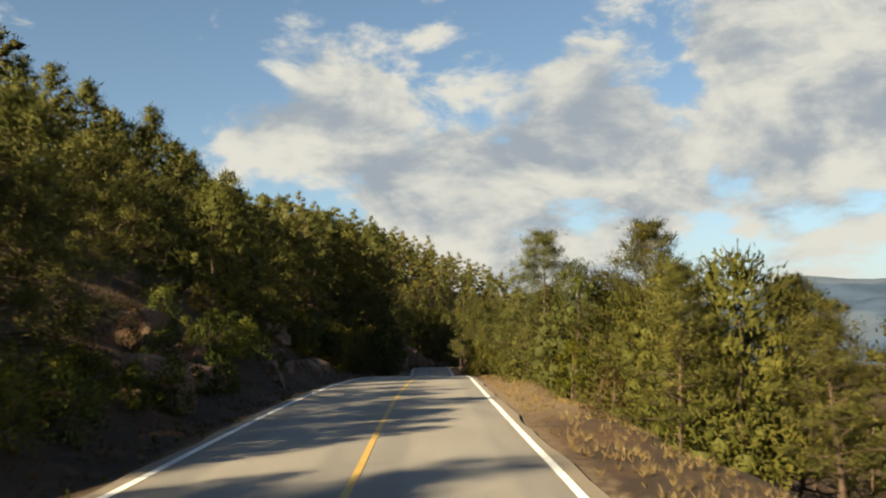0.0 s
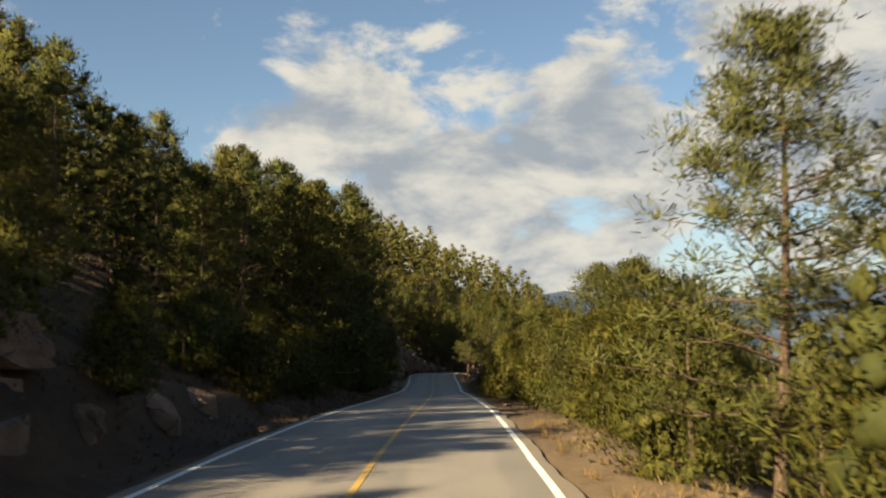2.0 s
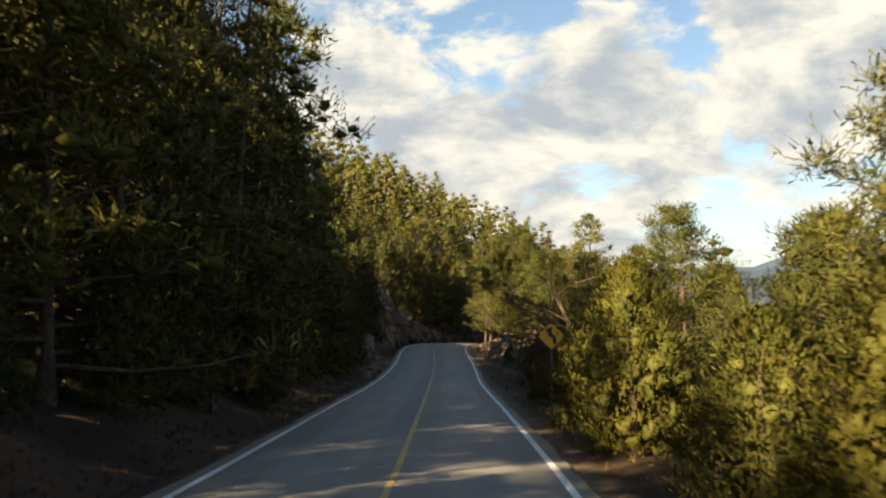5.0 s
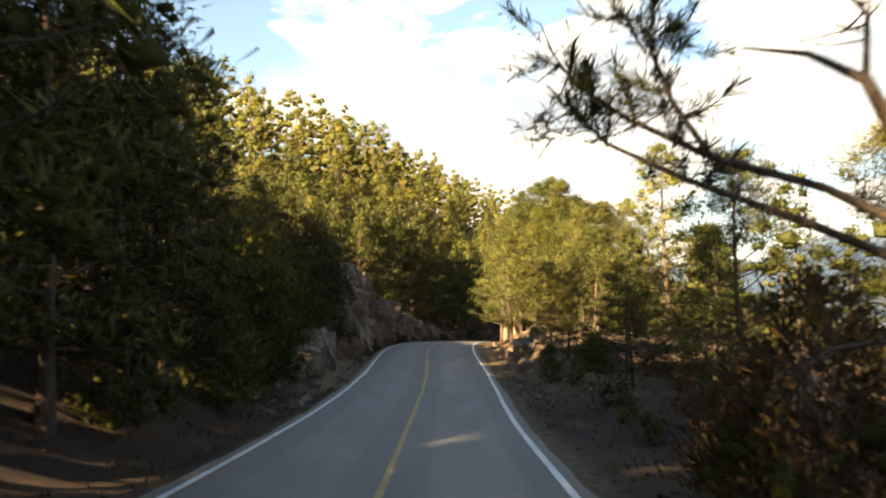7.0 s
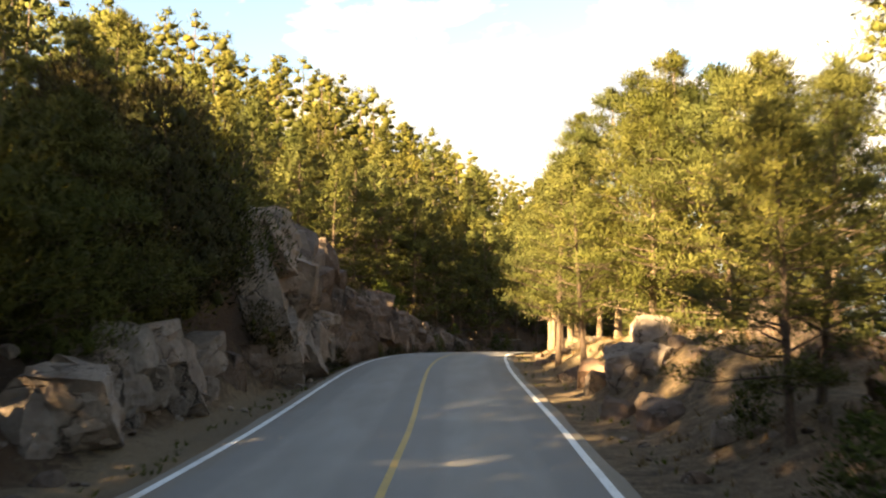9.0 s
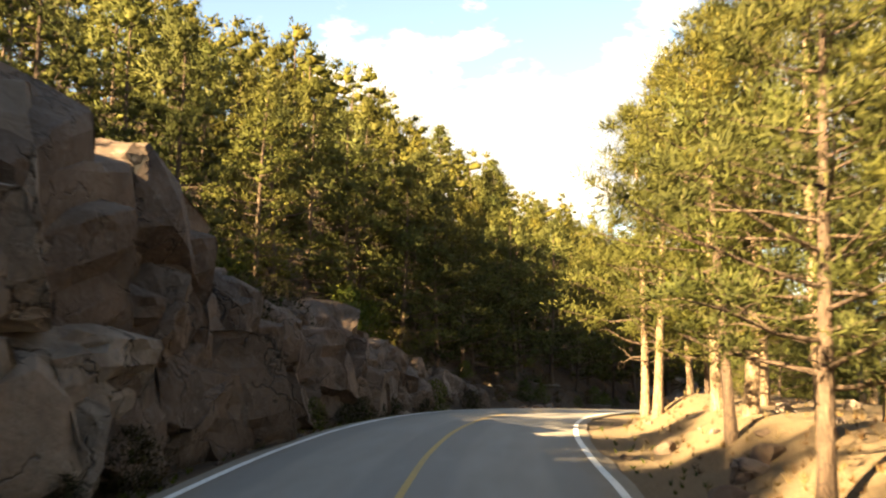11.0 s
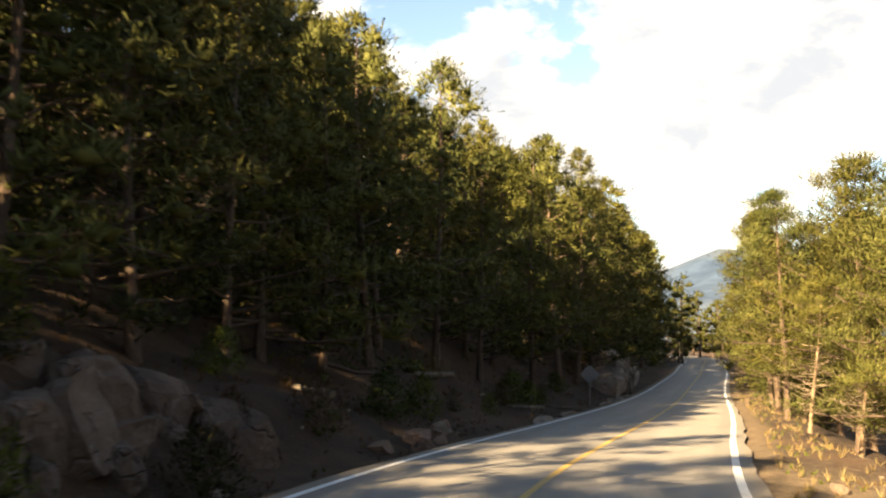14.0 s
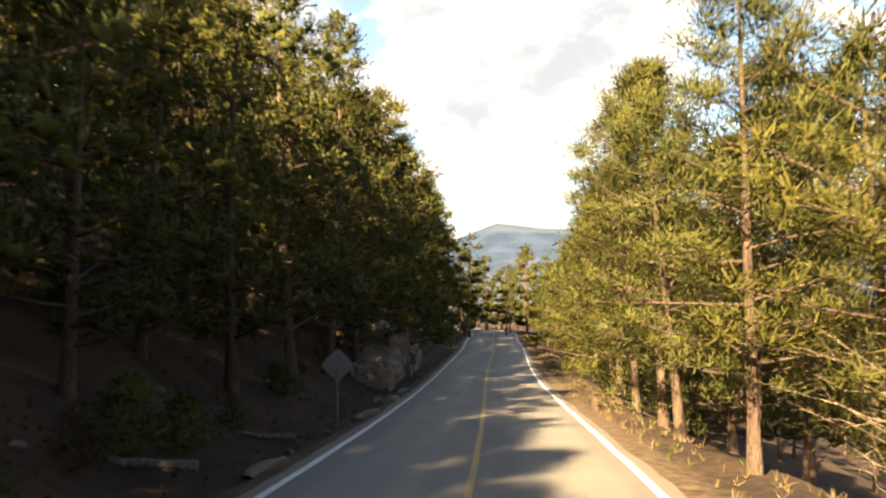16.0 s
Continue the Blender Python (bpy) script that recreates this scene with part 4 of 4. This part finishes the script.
def boulder(kind, s, l, size, rise=0.0, label="", group="boulders of the road cut", turn=None):
    """A boulder, size = (along, across, up) metres, sunk a little into the bank at that place."""
    x, y = plan(s, l)
    th = math.degrees(math.atan2(float(along(s + 1, 0) - along(s - 1, 0)), float(along(s + 1, 1) - along(s - 1, 1))))
    ob = new("boulder", dice.choice(ROCKS[kind]))
    ob.matrix_world = pose(float(x), float(y), rise, dice.uniform(-24, 24), dice.uniform(-16, 16), -th + (dice.uniform(-24, 24) if turn is None else turn)) @ Matrix.Diagonal((size[1], size[0], size[2], 1))
    return tagged(ob, label or {"grey": "angular grey-brown boulder in the rock cut beside the road", "pale": "pale weathered boulder beside the road",
                                "red": "reddish brown boulder on the roadside bank"}[kind], "boulder", group)


def face(kind, s0, s1, foot, tops, step, size, lean=0.22, group="boulders of the road cut", side=-1):
    """A cut face of stacked boulders along the road; tops: (s, metres above the road)."""
    s = s0
    while s < s1:
        top, up = float(table(s, *tops)), 0.1
        while up < top:
            k = size * dice.choice((0.5, 0.75, 1.0, 1.2, 1.45))
            l = side * (foot + lean * up + dice.uniform(-0.25, 0.35))
            boulder(kind, s + dice.uniform(-0.4, 0.4) * step, l - side * -0.25 * k, (k * dice.uniform(1.0, 1.5), k * dice.uniform(0.9, 1.3), k * dice.uniform(0.75, 1.2)), float(along(s, 2)) + up + 0.2 * k, group=group)
            up += k * dice.uniform(0.62, 0.8)
        s += step * dice.uniform(0.8, 1.2)


# The cut on the hill's side, stretch by stretch
face("red", 24, 38, 6.2, ((24, 0.5), (30, 0.9), (38, 0.6)), 2.4, 1.0, 1.0)
face("red", 38, 58, 5.9, ((38, 0.3), (44, 0.9), (52, 0.8), (58, 0.3)), 2.2, 0.85, 1.0)
face("pale", 147, 158, 5.6, ((147, 0.7), (150, 1.5), (155, 1.5), (158, 1.0)), 0.9, 0.85, 0.45)
face("grey", 158.5, 164, 5.8, ((158, 0.8), (164, 1.4)), 1.3, 1.0, 0.4)
face("pale", 164.5, 172, 5.2, ((164, 4.0), (166, 5.0), (172, 4.2)), 1.25, 1.6, 0.14)
face("grey", 172, 183, 5.2, ((171, 4.4), (175, 4.8), (179, 3.6), (183, 2.0)), 1.25, 1.6, 0.16)
face("grey", 184, 199, 5.2, ((184, 2.2), (187, 3.0), (193, 2.8), (199, 1.5)), 1.2, 1.35, 0.28)
face("grey", 200, 208, 5.2, ((200, 1.4), (203, 1.8), (208, 0.6)), 0.9, 0.62, 0.55)
face("pale", 258, 274, 4.9, ((258, 0.5), (263, 1.5), (266, 0.8), (274, 1.5)), 1.8, 1.3, 0.2)
boulder("red", 30.5, -8.0, (2.0, 1.7, 1.2), float(height(30.5, -8.0)) + 0.35, "reddish boulder on top of the bank")
boulder("red", 47, -7.4, (2.4, 1.6, 1.0), float(height(47, -7.4)) + 0.2, "flat reddish boulder on top of the bank")
# The mound on the valley's side
# Pale boulders paint its sunlit rocks, most others the shaded ones
for s, l, k, kind in ((156.5, 5.6, 1.1, "pale"), (154.5, 5.9, 0.8, "pale"), (160, 5.2, 0.8, "red"), (158, 5.0, 0.6, "grey"), (159.5, 6.0, 0.5, "red"), (152, 5.2, 0.5, "grey"), (150.5, 5.0, 0.7, "grey"), 
                      (147, 5.4, 0.5, "pale"), (153, 4.6, 0.6, "grey"), (145, 7.6, 0.8, "grey"), (163, 4.9, 0.7, "grey"), (158.5, 6.6, 0.9, "pale"), (155, 9.0, 1.2, "grey"), (151, 8.5, 0.9, "grey")):
    boulder(kind, s, l, (k * 1.3, k * 1.1, k * 0.85), float(height(s, l)) + 0.12 * k, group="boulders on the mound")


def stones(label, count, s0, s1, l0, l1, lo, hi):
    """Loose stones, each a thing."""
    for _ in range(count):
        s, l, k = dice.uniform(s0, s1), dice.uniform(l0, l1), lo * (hi / lo) ** dice.uniform(0, 1) ** 2
        ob = new("stone", dice.choice(small))
        ob.matrix_world = pose(*spot(s, l, 0.10 * k), dice.uniform(-20, 20), dice.uniform(-20, 20), dice.uniform(0, 360)) @ Matrix.Diagonal((k * 1.2, k, k * 0.7, 1))
        tagged(ob, label, "stone", "loose stones on the verge")


stones("loose grey stone fallen from the rock cut", 60, 134, 158, -7.5, -4.2, 0.12, 0.7)
stones("loose grey stone fallen from the rock cut", 24, 160, 206, -4.6, -3.7, 0.08, 0.4)
stones("loose stone in the dry needle litter", 45, 200, 262, -8.5, -3.8, 0.10, 0.5)
stones("pale stone on the sandy verge", 60, 134, 160, 4.0, 8.5, 0.10, 0.5)
stones("golden stone on the sandy bank under the pines", 70, 172, 206, 4.6, 9.5, 0.10, 0.6)
stones("pale stone on the sandy verge", 16, 162, 212, 3.9, 6.5, 0.08, 0.3)
stones("stone at the foot of the bank", 20, 15, 66, -6.2, -4.0, 0.08, 0.45)


def slab(s, l, ln, label):
    ob = new("stone", dice.choice(small))
    ob.matrix_world = pose(*spot(s, l, 0.05), 0, 0, -22) @ Matrix.Diagonal((0.7, ln, 0.25, 1))
    tagged(ob, label, "stone", "pale slabs along the road's edge")


for s, l, ln in ((225, -3.6, 2.0), (231, -3.7, 1.6), (243, -3.5, 2.4), (250, -3.5, 2.6), (256, -3.6, 2.4)):
    slab(s, l, ln, "long pale flat stone along the road's edge")


for s, l, k in ((213.6, -4.2, 0.42), (214.3, -4.6, 0.55), (215.2, -4.3, 0.32), (217.0, -4.8, 0.40), (211.5, -4.5, 0.36)):
    boulder("red", s, l, (k * 1.3, k, k * 0.7), float(height(s, l)) + 0.1 * k, "small rust-coloured rock on the needle litter", "small rocks by the road")


# ---- signs ----
def sign(s, l, rise, side, facing, lettered, label):
    """A diamond warning sign on a thin steel post."""
    p = spot(s, l)
    thing = empty("road_sign", label, "road sign")
    thing.matrix_world = pose(*p, 0, 0, facing)
    bm = bmesh.new()
    bmesh.ops.create_cone(bm, segments=10, radius1=0.035, radius2=0.035, depth=rise + 0.3, cap_ends=True, matrix=pose(0, 0.03, (rise + 0.3) / 2 - 0.3))
    part("post", bm, STEEL, thing)
    bm = bmesh.new()
    bmesh.ops.create_cube(bm, size=1, matrix=pose(0, -0.02, rise, 0, 45, 0) @ Matrix.Diagonal((side, 0.006, side, 1)))
    bmesh.ops.bevel(bm, geom=[e for e in bm.edges if abs((e.verts[0].co - e.verts[1].co).y) > 0.004], offset=side * 0.08, segments=3, affect="EDGES")
    part("panel", bm, SIGN if lettered else STEEL, thing, "yellow diamond panel" if lettered else "bare grey back of the panel")
    if lettered:
        # a bent arrow: two strokes, a link and a head
        bm = bmesh.new()
        k = side
        for x0, z0, x1, z1, w in ((0.16, -0.36, 0.16, -0.06, 0.17), (0.16, -0.06, -0.10, 0.08, 0.17), (-0.10, 0.08, -0.10, 0.26, 0.17)):
            a, b = Vector((x0 * k, -0.0265, rise + z0 * k)), Vector((x1 * k, -0.0265, rise + z1 * k))
            bmesh.ops.create_cube(bm, size=1, matrix=Matrix.Translation((a + b) / 2) @ Matrix.Rotation(-math.atan2(b.z - a.z, b.x - a.x), 4, "Y") @ Matrix.Diagonal(((b - a).length + 0.08 * k, 0.004, w * k, 1)))
        bmesh.ops.create_cone(bm, segments=3, radius1=0.25 * k, radius2=0.25 * k, depth=0.004, cap_ends=True, matrix=pose(-0.10 * k, -0.0265, rise + 0.30 * k, 90, 0, 0) @ pose(0, 0, 0, 0, 0, 90))
        part("arrow", bm, BLACK, thing, "black winding arrow")
    return thing


sign(106.3, 4.55, 2.62, 0.68, -6, True, "yellow diamond winding-road sign on a thin grey post")
sign(241, -4.1, 1.75, 0.70, 160, False, "bare grey back of a diamond road sign")


# ---- the pine with the limb over the road ----
def sprigs(rng, at, aim):
    """Brushes of long needles round the ends of twigs."""
    root, way = np.repeat(at, 16, axis=0), np.repeat(unit(aim), 16, axis=0)
    d = unit(way + rng.normal(0, 0.6, root.shape))
    return needles(rng, root + way * rng.uniform(-0.12, 0.1, (len(root), 1)), d, d, 0.22, 0.010)


def overhang():
    thing = empty("pine_tree", "leaning pine with bare twisted limbs reaching out over the verge", "tree")
    foot = spot(111, 6.3)
    thing.matrix_world = Matrix.Translation(foot)
    rng = np.random.default_rng(77)
    bole = np.array([(0, 0, -0.3), (0.05, 0.05, 0.9), (-0.05, 0.0, 1.9), (-0.55, -0.3, 3.1), (-1.1, -0.55, 4.2), (-1.35, -0.55, 4.7), (-1.75, -0.2, 5.05), (-2.3, 0.1, 5.2)])
    v, f = tube(bole, np.array((0.17, 0.135, 0.12, 0.10, 0.085, 0.06, 0.035, 0.012)), 8)
    piece("trunk", mesh("trunk", v, f, BARK, True), thing)
    limbs, at, aim = Pile(), [], []
    arms = [[(-0.6, -0.3, 3.2), (-1.6, -0.1, 3.75), (-2.6, 0.2, 4.1), (-3.4, 0.6, 4.6), (-3.9, 1.0, 5.1), (-4.15, 1.3, 5.6)],
            [(-0.4, -0.2, 2.8), (-1.7, 0.0, 3.4), (-2.8, 0.4, 3.9), (-3.6, 0.5, 4.3), (-4.0, 0.5, 4.7)],
            [(-2.6, 0.2, 4.1), (-3.0, 0.2, 4.7), (-3.2, 0.3, 5.3), (-3.1, 0.4, 5.8)],
            [(-1.35, -0.55, 4.7), (-1.2, -0.3, 5.4), (-1.5, 0.0, 6.0), (-1.3, 0.2, 6.5)],
            [(-1.1, -0.5, 4.2), (-0.3, -0.4, 4.7), (0.6, -0.1, 5.0), (1.5, 0.2, 5.6)],
            [(0.0, 0, 2.0), (-0.9, -0.5, 2.3), (-1.8, -0.7, 2.2), (-2.4, -0.8, 1.9)],
            [(0.0, 0, 2.4), (0.8, -0.2, 3.1), (1.6, -0.1, 3.8), (2.0, 0, 4.6)]]
    for j, arm in enumerate(arms):
        arm = np.array(arm)
        limbs.take(*tube(arm, np.linspace(0.06 if j < 2 else 0.04, 0.010, len(arm)), 5))
        for k in range(26):
            u = rng.uniform(0.2, 1) * (len(arm) - 1)
            q = np.array([np.interp(u, range(len(arm)), arm[:, c]) for c in range(3)])
            e = q + rng.normal(0, 0.30, 3) + (-0.08, 0, 0.16)
            mid = (q + e) / 2 + rng.normal(0, 0.07, 3)
            limbs.take(*tube(np.array([q, mid, e]), np.array((0.014, 0.009, 0.004)), 3))
            if (j == 0 and u > 2.0) or (j == 1 and u > 1.8) or j == 2 or (j == 6 and u > 1.2) or (j == 4 and u > 2.2):
                for w in (0.45, 0.8, 1.0):
                    at.append(q + (e - q) * w), aim.append((e - q) / np.linalg.norm(e - q) + (0, 0, 0.3))
    piece("crown", leafy("crown", sprigs(rng, np.array(at), np.array(aim)), limbs, PINE, BARK), thing, "bare twisting branches with dark needle brushes at their ends")


overhang()


# ---- logs, stumps and grass ----
def log(s, l, ln, r, turn, mat=OLD):
    a = np.linspace(0, 1, 6)
    wob = np.random.default_rng(int(s * 10)).normal(0, 0.03, (6, 3))
    v, f = tube(np.stack([a * 0, (a - 0.5) * ln, a * 0.1], 1) + wob, r * (1 - 0.4 * a), 8)
    n = len(v)
    f = f + [list(range(8))[::-1], list(range(n - 8, n))]
    ob = new("log", mesh("log", v, f, mat))
    ob.matrix_world = pose(*spot(s, l, r * 0.8), 0, 0, turn)
    tagged(ob, "weathered grey fallen log on the needle litter", "log", "fallen logs")


for s, l, ln, r, turn in ((229, -5.4, 2.2, 0.10, 60), (223, -7.5, 2.6, 0.12, 110), (236, -5.0, 1.4, 0.07, 75), (212, -6.5, 1.8, 0.09, 40), (101, -6.0, 1.6, 0.08, 20)):
    log(s, l, ln, r, turn)


def stump(s, l, h, r):
    bm = bmesh.new()
    bmesh.ops.create_cone(bm, segments=12, radius1=r * 1.25, radius2=r, depth=h, cap_ends=True, matrix=pose(0, 0, h / 2 - 0.05))
    for v in bm.verts:
        v.co.x += dice.uniform(-0.02, 0.02)
        v.co.z += dice.uniform(-0.03, 0.03)
    me = bpy.data.meshes.new("stump")
    bm.to_mesh(me)
    bm.free()
    me.materials.append(BARK)
    ob = new("stump", me)
    ob.matrix_world = pose(*spot(s, l), 0, 0, 0)
    tagged(ob, "short cut tree stump on the sandy verge", "stump", "stumps on the verge")


for s, l, h, r in ((246, 3.7, 0.45, 0.13),):
    stump(s, l, h, r)


def grass(name, label, mat, seed, count, bands, size, wide, blades=7):
    """Tufts of grass or litter strewn over stretches (s0, s1, l0, l1), in one mesh."""
    rng = np.random.default_rng(seed)
    s, l = [], []
    for s0, s1, l0, l1, part_of in bands:
        n = int(count * part_of)
        s.append(rng.uniform(s0, s1, n)), l.append(rng.uniform(l0, l1, n))
    s, l = np.concatenate(s), np.concatenate(l)
    x, y = plan(s, l)
    keep = grid_noise(x, y, seed, 1.7) + rng.uniform(-0.5, 0.5, len(x)) > -0.1
    at = np.stack([x, y, height(s, l) - 0.01], 1)[keep]
    v, f = tufts(rng, at, np.tile((0, 0, 1.0), (len(at), 1)), size, blades, wide, 0.5)
    tagged(new(name, mesh(name, v, f, mat)), label, "grass", kind="stuff")


grass("dry_grass", "dry straw-coloured grass along the sandy verge", STRAW, 3, 4200,
      ((10, 66, 3.7, 6.5, 0.35), (66, 150, 3.8, 8.0, 0.25), (150, 215, 4.4, 10, 0.15), (205, 300, 3.5, 5.5, 0.15)), 0.20, 0.010)
grass("dry_grass", "thin dry grass and needle litter under the pines", RUSSET, 4, 9000,
      ((10, 140, -8, -4.2, 0.4), (180, 290, -13, -3.8, 0.45), (100, 210, 4.5, 12, 0.25)), 0.16, 0.012, 6)
grass("green_grass", "low green weeds along the road's edge", FRESH, 6, 1500,
      ((10, 130, -5.2, -3.7, 0.3), (130, 210, -4.6, -3.6, 0.3), (90, 300, 3.6, 5.0, 0.4)), 0.14, 0.014, 6)
